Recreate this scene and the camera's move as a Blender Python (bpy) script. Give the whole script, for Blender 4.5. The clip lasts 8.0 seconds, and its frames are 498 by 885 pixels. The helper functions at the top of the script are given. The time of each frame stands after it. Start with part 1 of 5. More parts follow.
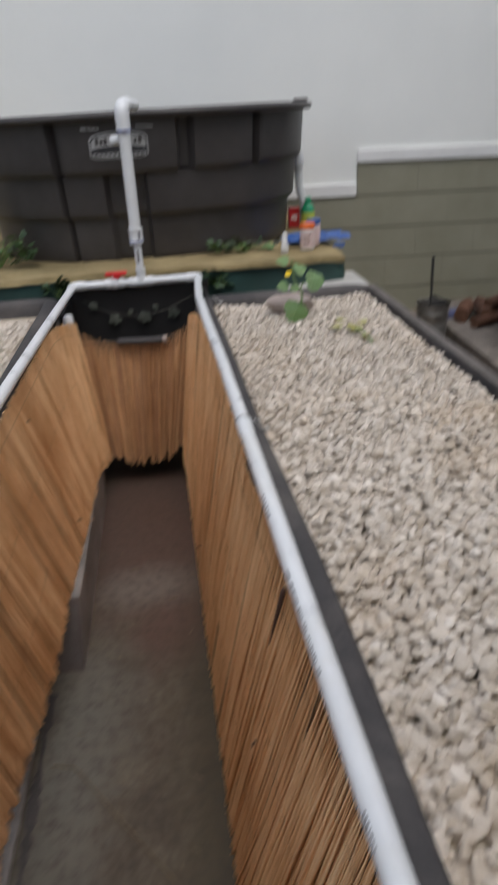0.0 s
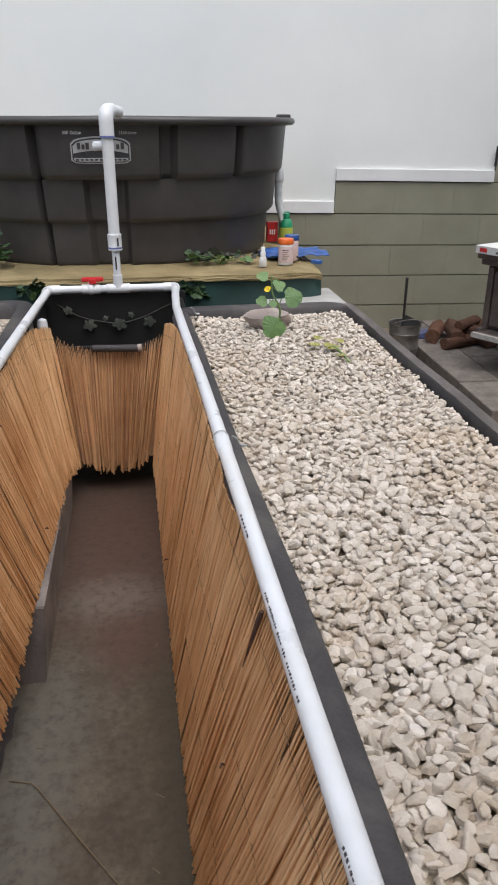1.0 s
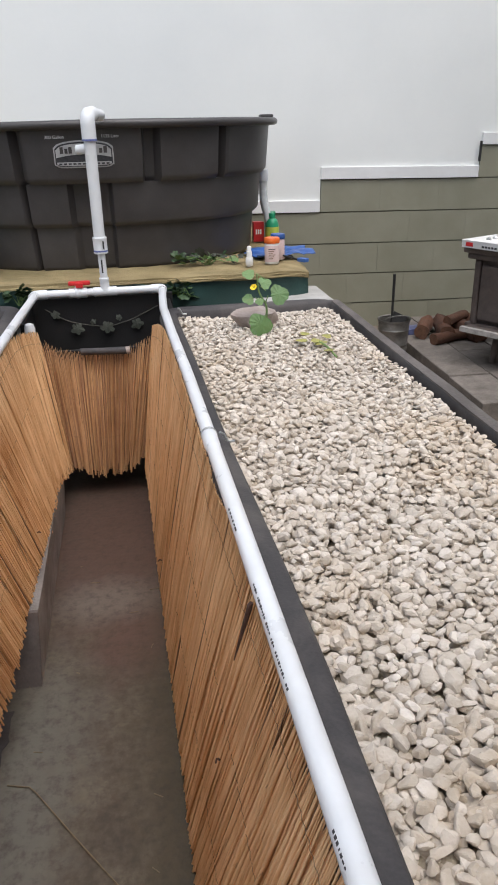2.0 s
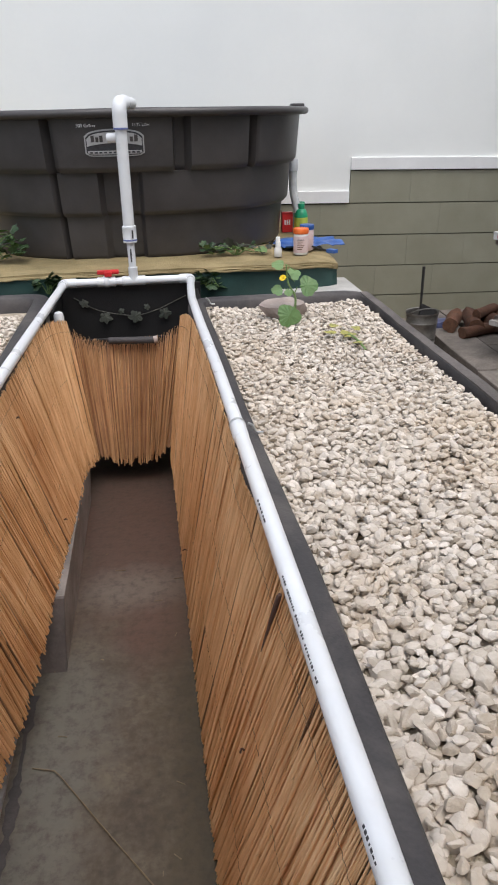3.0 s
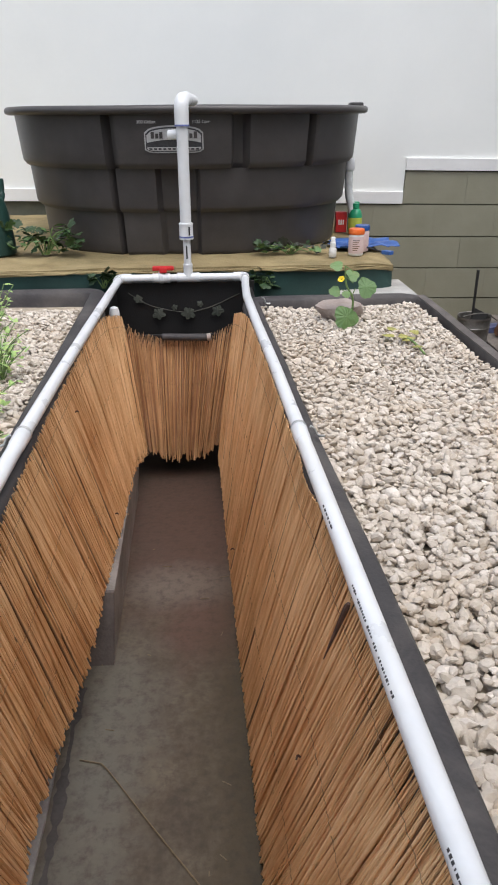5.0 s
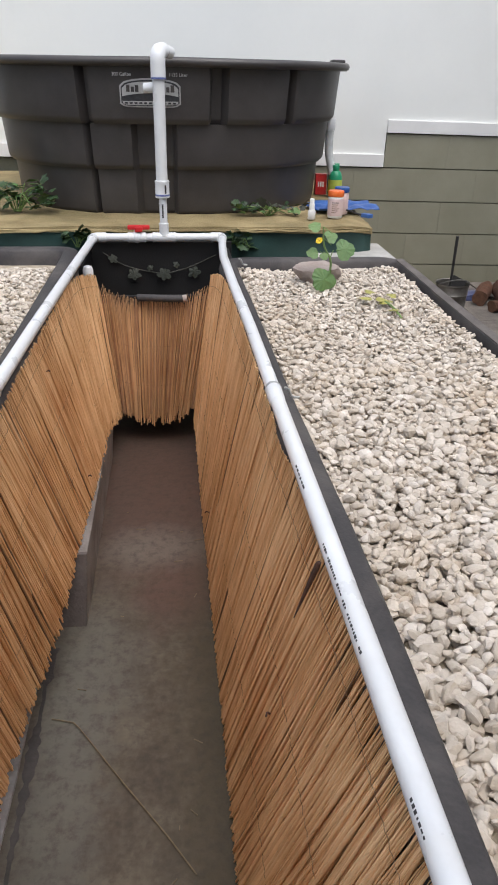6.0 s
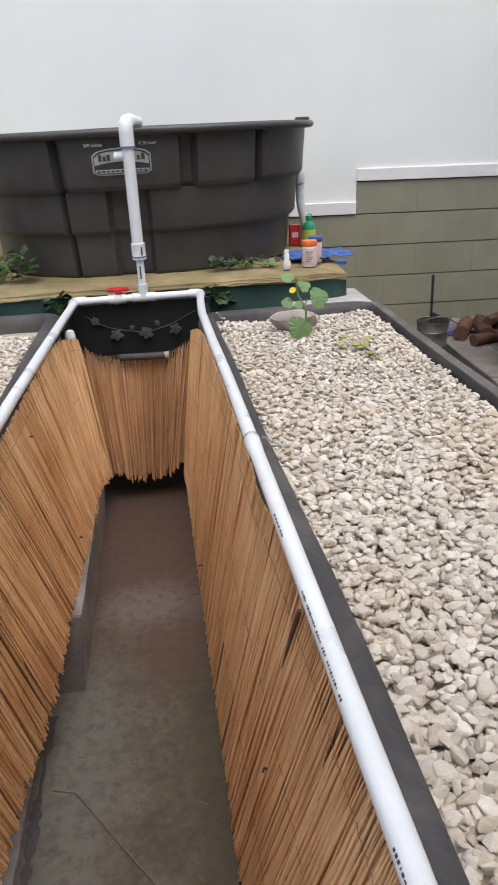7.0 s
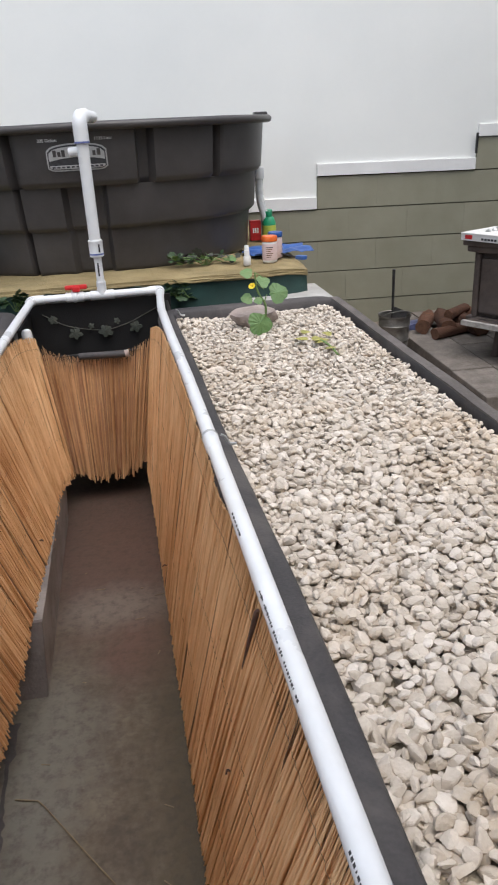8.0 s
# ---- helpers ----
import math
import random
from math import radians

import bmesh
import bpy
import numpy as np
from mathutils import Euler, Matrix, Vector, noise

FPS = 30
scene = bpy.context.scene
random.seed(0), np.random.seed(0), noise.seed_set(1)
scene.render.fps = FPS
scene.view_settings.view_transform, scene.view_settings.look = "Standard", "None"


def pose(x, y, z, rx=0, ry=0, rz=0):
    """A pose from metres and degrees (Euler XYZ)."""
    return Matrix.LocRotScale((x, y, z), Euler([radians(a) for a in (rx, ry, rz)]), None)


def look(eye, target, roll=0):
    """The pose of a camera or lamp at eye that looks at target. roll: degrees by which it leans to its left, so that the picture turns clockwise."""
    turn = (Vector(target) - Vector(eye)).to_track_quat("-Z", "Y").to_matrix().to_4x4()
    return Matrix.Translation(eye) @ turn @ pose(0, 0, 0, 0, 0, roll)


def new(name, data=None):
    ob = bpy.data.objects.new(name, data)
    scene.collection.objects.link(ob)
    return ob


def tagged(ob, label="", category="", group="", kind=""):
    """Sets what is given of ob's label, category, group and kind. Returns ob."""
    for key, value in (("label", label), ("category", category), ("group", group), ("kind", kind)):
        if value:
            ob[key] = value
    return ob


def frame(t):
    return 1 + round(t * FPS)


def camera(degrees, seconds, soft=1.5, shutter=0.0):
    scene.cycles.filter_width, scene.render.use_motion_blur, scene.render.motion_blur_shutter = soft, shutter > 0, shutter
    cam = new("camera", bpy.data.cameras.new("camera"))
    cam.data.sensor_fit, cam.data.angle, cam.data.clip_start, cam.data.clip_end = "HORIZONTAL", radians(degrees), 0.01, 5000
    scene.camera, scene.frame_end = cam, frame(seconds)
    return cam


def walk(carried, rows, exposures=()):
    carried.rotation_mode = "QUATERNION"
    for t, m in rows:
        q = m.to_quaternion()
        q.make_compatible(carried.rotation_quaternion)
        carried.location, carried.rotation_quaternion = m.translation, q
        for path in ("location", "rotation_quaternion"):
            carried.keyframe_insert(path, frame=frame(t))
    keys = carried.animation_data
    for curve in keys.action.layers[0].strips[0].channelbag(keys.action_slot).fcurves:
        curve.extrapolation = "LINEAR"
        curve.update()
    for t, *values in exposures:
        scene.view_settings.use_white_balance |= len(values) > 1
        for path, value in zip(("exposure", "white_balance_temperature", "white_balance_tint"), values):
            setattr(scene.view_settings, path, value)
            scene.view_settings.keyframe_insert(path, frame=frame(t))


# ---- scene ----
cam = camera(38.4, 8.0, 1.8, 0.4)
EXPOSURE = [(0, -0.55), (0.3, -0.38), (0.5, -0.35), (1.0, -0.13), (1.3, -0.03), (8.0, 0.0)]
PATH = [
    (0, (0.111, 0.15, 1.32), (0.284, 1.96, 0.486), -3.5),
    (0.2, (0.122, 0.174, 1.314), (0.415, 2.022, 0.608), 0.3),
    (0.4, (0.111, 0.154, 1.324), (0.542, 1.974, 0.615), 2.2),
    (0.5, (0.087, 0.144, 1.323), (0.546, 1.941, 0.574), 3.3),
    (0.7, (0.098, 0.143, 1.339), (0.501, 1.943, 0.566), 1.1),
    (1, (0.087, 0.165, 1.333), (0.36, 1.971, 0.519), 0.1),
    (1.2, (0.103, 0.172, 1.317), (0.401, 1.979, 0.512), -1.3),
    (2.3, (0.097, 0.153, 1.319), (0.372, 1.961, 0.511), -1.4),
    (2.5, (0.09, 0.158, 1.319), (0.336, 1.964, 0.496), -0.8),
    (3, (0.089, 0.162, 1.317), (0.312, 1.969, 0.49), -1.2),
    (3.5, (0.062, 0.183, 1.317), (0.192, 1.983, 0.455), -0.1),
    (4, (0.078, 0.186, 1.309), (0.218, 1.961, 0.399), -0.1),
    (4.5, (0.044, 0.195, 1.305), (0.103, 1.993, 0.431), -1.6),
    (4.7, (0.037, 0.189, 1.322), (0.124, 2.001, 0.479), -1.1),
    (5.8, (0.047, 0.174, 1.319), (0.217, 1.989, 0.494), 0.7),
    (6, (0.047, 0.185, 1.305), (0.232, 1.954, 0.391), 1.1),
    (6.2, (0.048, 0.182, 1.312), (0.136, 2.005, 0.495), -2.7),
    (6.5, (0.059, 0.179, 1.318), (0.13, 1.981, 0.453), -3.5),
    (7, (0.086, 0.172, 1.315), (0.278, 1.998, 0.522), -3.0),
    (7.5, (0.094, 0.161, 1.323), (0.316, 1.981, 0.524), -3.6),
    (8, (0.107, 0.184, 1.31), (0.385, 1.993, 0.504), -3.1),
]
walk(cam, [(t, look(eye, target, roll)) for t, eye, target, roll in PATH],
     [(t, stops, 6300, 10) for t, stops in EXPOSURE])

# ---- world and light ----
world = bpy.data.worlds.new("sky")
scene.world = world
world.use_nodes = True
wn = world.node_tree
sky = wn.nodes.new("ShaderNodeTexSky")
sky.sky_type = "NISHITA"
sky.sun_disc = False
sky.sun_elevation = radians(68)
sky.sun_rotation = radians(160)
sky.air_density, sky.dust_density, sky.ozone_density = 1.0, 4.0, 1.0
soften = wn.nodes.new("ShaderNodeHueSaturation")
soften.inputs["Saturation"].default_value = 0.5
wn.links.new(sky.outputs[0], soften.inputs["Color"])
wn.links.new(soften.outputs[0], wn.nodes["Background"].inputs[0])
wn.nodes["Background"].inputs[1].default_value = 0.245

sun_data = bpy.data.lights.new("sun", "SUN")
sun_data.energy = 0.76
sun_data.angle = radians(60)
sun_data.color = (1.0, 0.965, 0.91)
sun = new("sun", sun_data)
sun.matrix_world = look((1.0, -1.0, 8.0), (0, 2.0, 0))


# ---- material helpers ----
def inp(node, key, value):
    node.inputs[key].default_value = value


def material(name, low, high, rough=0.6, metal=0.0, scale=8.0, fine=90.0, bump=0.2, grain=0.3, stretch=(1, 1, 1),
             spec=0.5, vary=0.0, island=False, dirt=None, dirt_amount=0.35, dirt_scale=None, own=False, transmit=0.0):
    """Two-scale noise between two colours, fine bump, roughness that follows the noise, and piece-to-piece variation."""
    m = bpy.data.materials.new(name)
    m.use_nodes = True
    t = m.node_tree
    b = t.nodes["Principled BSDF"]
    if own:
        coord = t.nodes.new("ShaderNodeTexCoord").outputs["Object"]
    else:
        coord = t.nodes.new("ShaderNodeNewGeometry").outputs["Position"]
    mp = t.nodes.new("ShaderNodeMapping")
    inp(mp, "Scale", stretch)
    t.links.new(coord, mp.inputs["Vector"])
    big = t.nodes.new("ShaderNodeTexNoise")
    inp(big, "Scale", scale), inp(big, "Detail", 5.0), inp(big, "Roughness", 0.6)
    small = t.nodes.new("ShaderNodeTexNoise")
    inp(small, "Scale", fine), inp(small, "Detail", 4.0)
    t.links.new(mp.outputs[0], big.inputs["Vector"])
    t.links.new(mp.outputs[0], small.inputs["Vector"])
    mix = t.nodes.new("ShaderNodeMath")
    mix.operation = "MULTIPLY_ADD"
    t.links.new(small.outputs["Fac"], mix.inputs[0])
    mix.inputs[1].default_value = grain
    t.links.new(big.outputs["Fac"], mix.inputs[2])
    last = mix.outputs[0]
    lift = grain * 0.5
    if vary:
        if island:
            rnd = t.nodes.new("ShaderNodeNewGeometry").outputs["Random Per Island"]
        else:
            rnd = t.nodes.new("ShaderNodeObjectInfo").outputs["Random"]
        add = t.nodes.new("ShaderNodeMath")
        add.operation = "MULTIPLY_ADD"
        t.links.new(rnd, add.inputs[0])
        add.inputs[1].default_value = vary
        t.links.new(last, add.inputs[2])
        last = add.outputs[0]
        lift += vary * 0.5
    ramp = t.nodes.new("ShaderNodeValToRGB")
    e = ramp.color_ramp.elements
    spread = 0.22 + vary * 0.45
    e[0].position, e[0].color = max(0.0, 0.5 + lift - spread), (*low, 1)
    e[1].position, e[1].color = min(1.0, 0.5 + lift + spread), (*high, 1)
    if lift + 0.5 + spread > 1.0:
        scale_down = t.nodes.new("ShaderNodeMath")
        scale_down.operation = "MULTIPLY"
        k = 0.5 / (0.5 + lift)
        scale_down.inputs[1].default_value = k
        t.links.new(last, scale_down.inputs[0])
        last = scale_down.outputs[0]
        e[0].position, e[1].position = max(0.0, 0.5 - spread * k), min(1.0, 0.5 + spread * k)
    t.links.new(last, ramp.inputs[0])
    color = ramp.outputs[0]
    if dirt:
        d = t.nodes.new("ShaderNodeTexNoise")
        inp(d, "Scale", dirt_scale or scale * 0.37), inp(d, "Detail", 7.0), inp(d, "Roughness", 0.68), inp(d, "Distortion", 0.6)
        t.links.new(coord, d.inputs["Vector"])
        dr = t.nodes.new("ShaderNodeValToRGB")
        dr.color_ramp.elements[0].position, dr.color_ramp.elements[1].position = 0.48, 0.66
        dr.color_ramp.elements[1].color = (dirt_amount, dirt_amount, dirt_amount, 1)
        t.links.new(d.outputs["Fac"], dr.inputs[0])
        mx = t.nodes.new("ShaderNodeMix")
        mx.data_type = "RGBA"
        t.links.new(dr.outputs[0], mx.inputs["Factor"])
        t.links.new(color, mx.inputs[6])
        mx.inputs[7].default_value = (*dirt, 1)
        color = mx.outputs[2]
    t.links.new(color, b.inputs["Base Color"])
    rr = t.nodes.new("ShaderNodeMapRange")
    inp(rr, "To Min", max(0.02, rough - 0.12)), inp(rr, "To Max", min(1.0, rough + 0.12))
    t.links.new(big.outputs["Fac"], rr.inputs["Value"])
    t.links.new(rr.outputs[0], b.inputs["Roughness"])
    inp(b, "Metallic", metal)
    inp(b, "Specular IOR Level", spec)
    if transmit:
        inp(b, "Subsurface Weight", transmit)
        inp(b, "Subsurface Scale", 0.01)
    if bump:
        bp = t.nodes.new("ShaderNodeBump")
        inp(bp, "Strength", bump), inp(bp, "Distance", 0.004)
        t.links.new(small.outputs["Fac"], bp.inputs["Height"])
        t.links.new(bp.outputs[0], b.inputs["Normal"])
    return m


def reed_material(name, low, high, old, shear, across, island=False):
    """Split reed: blotches over several stems, fine fibre streaks, dark broken splits and a tone for every stem."""
    m = bpy.data.materials.new(name)
    m.use_nodes = True
    t = m.node_tree
    b = t.nodes["Principled BSDF"]
    geo = t.nodes.new("ShaderNodeNewGeometry")
    sep = t.nodes.new("ShaderNodeSeparateXYZ")
    t.links.new(geo.outputs["Position"], sep.inputs[0])
    lean = t.nodes.new("ShaderNodeMath")
    lean.operation = "MULTIPLY_ADD"
    t.links.new(sep.outputs["Z"], lean.inputs[0])
    lean.inputs[1].default_value = shear
    t.links.new(sep.outputs["Y"], lean.inputs[2])
    flat = t.nodes.new("ShaderNodeMath")
    flat.operation = "MULTIPLY"
    t.links.new(sep.outputs["X"], flat.inputs[0])
    flat.inputs[1].default_value = across
    vec = t.nodes.new("ShaderNodeCombineXYZ")
    t.links.new(flat.outputs[0], vec.inputs["X"])
    t.links.new(lean.outputs[0], vec.inputs["Y"])
    t.links.new(sep.outputs["Z"], vec.inputs["Z"])

    def grain(scale, along, detail, rough=0.6):
        mp = t.nodes.new("ShaderNodeMapping")
        inp(mp, "Scale", (1, 1, along))
        t.links.new(vec.outputs[0], mp.inputs["Vector"])
        n = t.nodes.new("ShaderNodeTexNoise")
        inp(n, "Scale", scale), inp(n, "Detail", detail), inp(n, "Roughness", rough)
        t.links.new(mp.outputs[0], n.inputs["Vector"])
        return n.outputs["Fac"]

    def weigh(a, k, base):
        w = t.nodes.new("ShaderNodeMath")
        w.operation = "MULTIPLY_ADD"
        t.links.new(a, w.inputs[0])
        w.inputs[1].default_value = k
        if isinstance(base, float):
            w.inputs[2].default_value = base
        else:
            t.links.new(base, w.inputs[2])
        return w.outputs[0]

    blotch, fibre, split = grain(9, 0.5, 5), grain(210, 0.05, 3), grain(150, 0.06, 4, 0.7)
    rnd = geo.outputs["Random Per Island"] if island else t.nodes.new("ShaderNodeObjectInfo").outputs["Random"]
    tone = weigh(rnd, 0.34, weigh(fibre, 0.4, weigh(blotch, 0.9, -0.32)))
    ramp = t.nodes.new("ShaderNodeValToRGB")
    e = ramp.color_ramp.elements
    e[0].position, e[0].color = 0.22, (*low, 1)
    e[1].position, e[1].color = 0.78, (*high, 1)
    t.links.new(tone, ramp.inputs[0])
    cut = t.nodes.new("ShaderNodeValToRGB")
    cut.color_ramp.elements[0].position, cut.color_ramp.elements[1].position = 0.63, 0.73
    cut.color_ramp.elements[1].color = (0.55, 0.55, 0.55, 1)
    t.links.new(split, cut.inputs[0])
    mx = t.nodes.new("ShaderNodeMix")
    mx.data_type = "RGBA"
    t.links.new(cut.outputs[0], mx.inputs["Factor"])
    t.links.new(ramp.outputs[0], mx.inputs[6])
    mx.inputs[7].default_value = (*old, 1)
    t.links.new(mx.outputs[2], b.inputs["Base Color"])
    inp(b, "Roughness", 0.58), inp(b, "Specular IOR Level", 0.32)
    bp = t.nodes.new("ShaderNodeBump")
    inp(bp, "Strength", 0.3), inp(bp, "Distance", 0.003)
    t.links.new(fibre, bp.inputs["Height"])
    t.links.new(bp.outputs[0], b.inputs["Normal"])
    return m


def pit_floor_material(name, low, high, stains):
    """Damp concrete; each stain is (centre, radii, colour, strength) with a ragged noise edge."""
    m = material(name, low, high, 0.6, scale=7, fine=60, bump=0.45, grain=0.6, dirt=(0.05, 0.036, 0.026), dirt_amount=0.55, dirt_scale=9.0)
    t = m.node_tree
    b = t.nodes["Principled BSDF"]
    color = b.inputs["Base Color"].links[0].from_socket
    pos = t.nodes.new("ShaderNodeNewGeometry").outputs["Position"]
    ragged = t.nodes.new("ShaderNodeTexNoise")
    inp(ragged, "Scale", 11.0), inp(ragged, "Detail", 6.0), inp(ragged, "Roughness", 0.65)
    t.links.new(pos, ragged.inputs["Vector"])
    for (cx, cy), (rx, ry), tint, strength in stains:
        mp = t.nodes.new("ShaderNodeMapping")
        mp.vector_type = "TEXTURE"
        inp(mp, "Location", (cx, cy, 0)), inp(mp, "Scale", (rx, ry, 1))
        t.links.new(pos, mp.inputs["Vector"])
        ln = t.nodes.new("ShaderNodeVectorMath")
        ln.operation = "LENGTH"
        t.links.new(mp.outputs[0], ln.inputs[0])
        add = t.nodes.new("ShaderNodeMath")
        add.operation = "MULTIPLY_ADD"
        t.links.new(ragged.outputs["Fac"], add.inputs[0])
        add.inputs[1].default_value = 1.5
        t.links.new(ln.outputs["Value"], add.inputs[2])
        edge = t.nodes.new("ShaderNodeMapRange")
        inp(edge, "From Min", 2.15), inp(edge, "From Max", 1.25), inp(edge, "To Min", 0.0), inp(edge, "To Max", strength)
        t.links.new(add.outputs[0], edge.inputs["Value"])
        mx = t.nodes.new("ShaderNodeMix")
        mx.data_type = "RGBA"
        t.links.new(edge.outputs[0], mx.inputs["Factor"])
        t.links.new(color, mx.inputs[6])
        mx.inputs[7].default_value = (*tint, 1)
        color = mx.outputs[2]
    pits = t.nodes.new("ShaderNodeTexNoise")
    inp(pits, "Scale", 34.0), inp(pits, "Detail", 9.0), inp(pits, "Roughness", 0.72)
    t.links.new(pos, pits.inputs["Vector"])
    dark = t.nodes.new("ShaderNodeMapRange")
    inp(dark, "From Min", 0.47), inp(dark, "From Max", 0.68), inp(dark, "To Max", 0.7)
    t.links.new(pits.outputs["Fac"], dark.inputs["Value"])
    mx = t.nodes.new("ShaderNodeMix")
    mx.data_type = "RGBA"
    t.links.new(dark.outputs[0], mx.inputs["Factor"])
    t.links.new(color, mx.inputs[6])
    mx.inputs[7].default_value = (0.042, 0.033, 0.025, 1)
    t.links.new(mx.outputs[2], b.inputs["Base Color"])
    return m


M_CONCRETE = pit_floor_material("pit_concrete", (0.066, 0.052, 0.036), (0.145, 0.122, 0.088), [
    ((-0.03, 2.45), (0.42, 0.62), (0.088, 0.052, 0.041), 0.9),
    ((0.04, 1.83), (0.12, 0.16), (0.105, 0.06, 0.045), 0.85),
    ((-0.05, 2.02), (0.15, 0.1), (0.17, 0.145, 0.125), 0.75),
    ((-0.2, 1.5), (0.12, 0.26), (0.142, 0.134, 0.114), 0.75),
    ((-0.22, 1.15), (0.09, 0.3), (0.14, 0.135, 0.118), 0.7),
    ((0.13, 1.2), (0.12, 0.7), (0.062, 0.05, 0.027), 0.8)])
M_SLAB = material("paver_concrete", (0.115, 0.099, 0.086), (0.26, 0.228, 0.2), 0.88, scale=14, fine=110, bump=0.9, grain=0.6, vary=0.2, dirt=(0.09, 0.075, 0.06), dirt_amount=0.6)
M_GREYBLOCK = material("grey_block", (0.34, 0.33, 0.31), (0.5, 0.49, 0.46), 0.9, scale=9, fine=140, bump=0.5)
M_DARKBLOCK = material("dark_block", (0.04, 0.036, 0.036), (0.085, 0.077, 0.076), 0.85, scale=12, fine=120, bump=0.5)
M_WHITEWALL = material("white_wall_paint", (0.83, 0.845, 0.82), (0.89, 0.9, 0.87), 0.55, scale=1.4, fine=40, bump=0.06, grain=0.12)
M_TRIM = material("white_trim_paint", (0.78, 0.78, 0.77), (0.87, 0.87, 0.86), 0.42, scale=4, fine=60, bump=0.05, grain=0.15)
M_GREENBLOCK = material("green_painted_block", (0.25, 0.241, 0.175), (0.31, 0.299, 0.226), 0.6, scale=5, fine=150, bump=0.3, vary=0.1, grain=0.25)
M_MORTAR = material("green_painted_joint", (0.11, 0.108, 0.075), (0.16, 0.156, 0.112), 0.8, scale=12, fine=150, bump=0.3)
M_TUB = material("black_tub_plastic", (0.03, 0.027, 0.029), (0.062, 0.057, 0.057), 0.7, scale=9, fine=240, bump=0.2, grain=0.45, dirt=(0.15, 0.132, 0.12), dirt_amount=0.45)
M_TANK = material("black_tank_plastic", (0.036, 0.032, 0.0315), (0.066, 0.06, 0.059), 0.42, scale=5, fine=220, bump=0.1, dirt=(0.09, 0.085, 0.08), dirt_amount=0.2)
M_LINER = material("black_liner", (0.006, 0.0055, 0.0055), (0.014, 0.013, 0.013), 0.65, scale=8, fine=160, bump=0.2)
M_PVC = material("white_pvc", (0.68, 0.7, 0.72), (0.78, 0.795, 0.81), 0.3, scale=9, fine=60, bump=0.02, grain=0.1, dirt=(0.6, 0.58, 0.52), dirt_amount=0.3)
M_BADGE = material("badge_print", (0.36, 0.36, 0.355), (0.48, 0.48, 0.475), 0.5, scale=30, fine=120, bump=0.03)
M_PRIMER = material("blue_primer", (0.05, 0.06, 0.25), (0.22, 0.27, 0.5), 0.4, scale=60, fine=200, bump=0.0)
M_INK = material("black_ink", (0.02, 0.02, 0.022), (0.05, 0.05, 0.055), 0.5, scale=80, fine=300, bump=0.0)
M_RED = material("red_plastic", (0.5, 0.015, 0.02), (0.68, 0.035, 0.035), 0.4, scale=20, fine=100, bump=0.03)
M_STONE = material("cream_gravel", (0.385, 0.318, 0.24), (0.78, 0.715, 0.64), 0.8, scale=28, fine=260, bump=0.3, vary=0.45, island=True, grain=0.25, dirt=(0.5, 0.37, 0.23), dirt_amount=0.38, dirt_scale=2.2)
M_BED_SOIL = material("gravel_dust", (0.3, 0.25, 0.185), (0.46, 0.395, 0.3), 0.95, scale=40, fine=200, bump=0.6)
REED_TONES = ((0.63, 0.348, 0.156), (0.96, 0.664, 0.375), (0.22, 0.115, 0.055))
M_REED = reed_material("reed", *REED_TONES, 0.39, 0.3)
M_REED_DARK = reed_material("weathered_reed", (0.13, 0.07, 0.035), (0.3, 0.18, 0.1), (0.06, 0.035, 0.02), 0.39, 0.3)
M_REED_MASS = reed_material("reed_mass", *REED_TONES, 0.39, 0.3, True)
# darker reed tones carry the shade at the pit's end and in its gaps
M_REED_END_SHADED = reed_material("shaded_end_reed", (0.42, 0.225, 0.1), (0.74, 0.475, 0.26), (0.18, 0.085, 0.045), 0.0, 1.0)
M_REED_END_MASS_SHADED = reed_material("shaded_end_reed_mass", (0.3, 0.15, 0.08), (0.56, 0.34, 0.2), (0.1, 0.05, 0.025), 0.0, 1.0, True)
M_WIRE = material("stitching_thread", (0.16, 0.095, 0.05), (0.34, 0.21, 0.12), 0.8, scale=60, fine=200, bump=0.1)
M_HUSK = material("dark_husk", (0.05, 0.026, 0.02), (0.12, 0.065, 0.05), 0.7, scale=60, fine=200, bump=0.2)
M_BURLAP = material("burlap", (0.22, 0.165, 0.075), (0.42, 0.33, 0.17), 0.95, scale=7, fine=320, bump=0.8, grain=0.6, dirt=(0.13, 0.11, 0.05), dirt_amount=0.5)
M_TARP = material("green_tarp", (0.016, 0.047, 0.042), (0.038, 0.088, 0.078), 0.42, scale=6, fine=260, bump=0.3, dirt=(0.05, 0.07, 0.06), dirt_amount=0.5)
M_CAN = material("dark_green_plastic", (0.012, 0.04, 0.033), (0.025, 0.07, 0.058), 0.4, scale=8, fine=200, bump=0.06)
M_LEAF = material("vine_leaf", (0.085, 0.165, 0.05), (0.17, 0.28, 0.1), 0.5, scale=30, fine=160, bump=0.35, vary=0.6, transmit=0.1)
M_LEAF_PALE = material("pale_leaf", (0.22, 0.38, 0.09), (0.46, 0.6, 0.22), 0.5, scale=30, fine=160, bump=0.3, vary=0.6, transmit=0.1)
M_LEAF_DARK = material("dark_ivy_leaf", (0.016, 0.042, 0.014), (0.045, 0.09, 0.03), 0.5, scale=30, fine=160, bump=0.3, vary=0.6)
M_LEAF_DRY = material("dry_leaf", (0.035, 0.04, 0.031), (0.075, 0.08, 0.064), 0.7, scale=30, fine=160, bump=0.3, vary=0.6)
M_STEM = material("plant_stem", (0.1, 0.17, 0.05), (0.2, 0.3, 0.1), 0.55, scale=30, fine=120, bump=0.2)
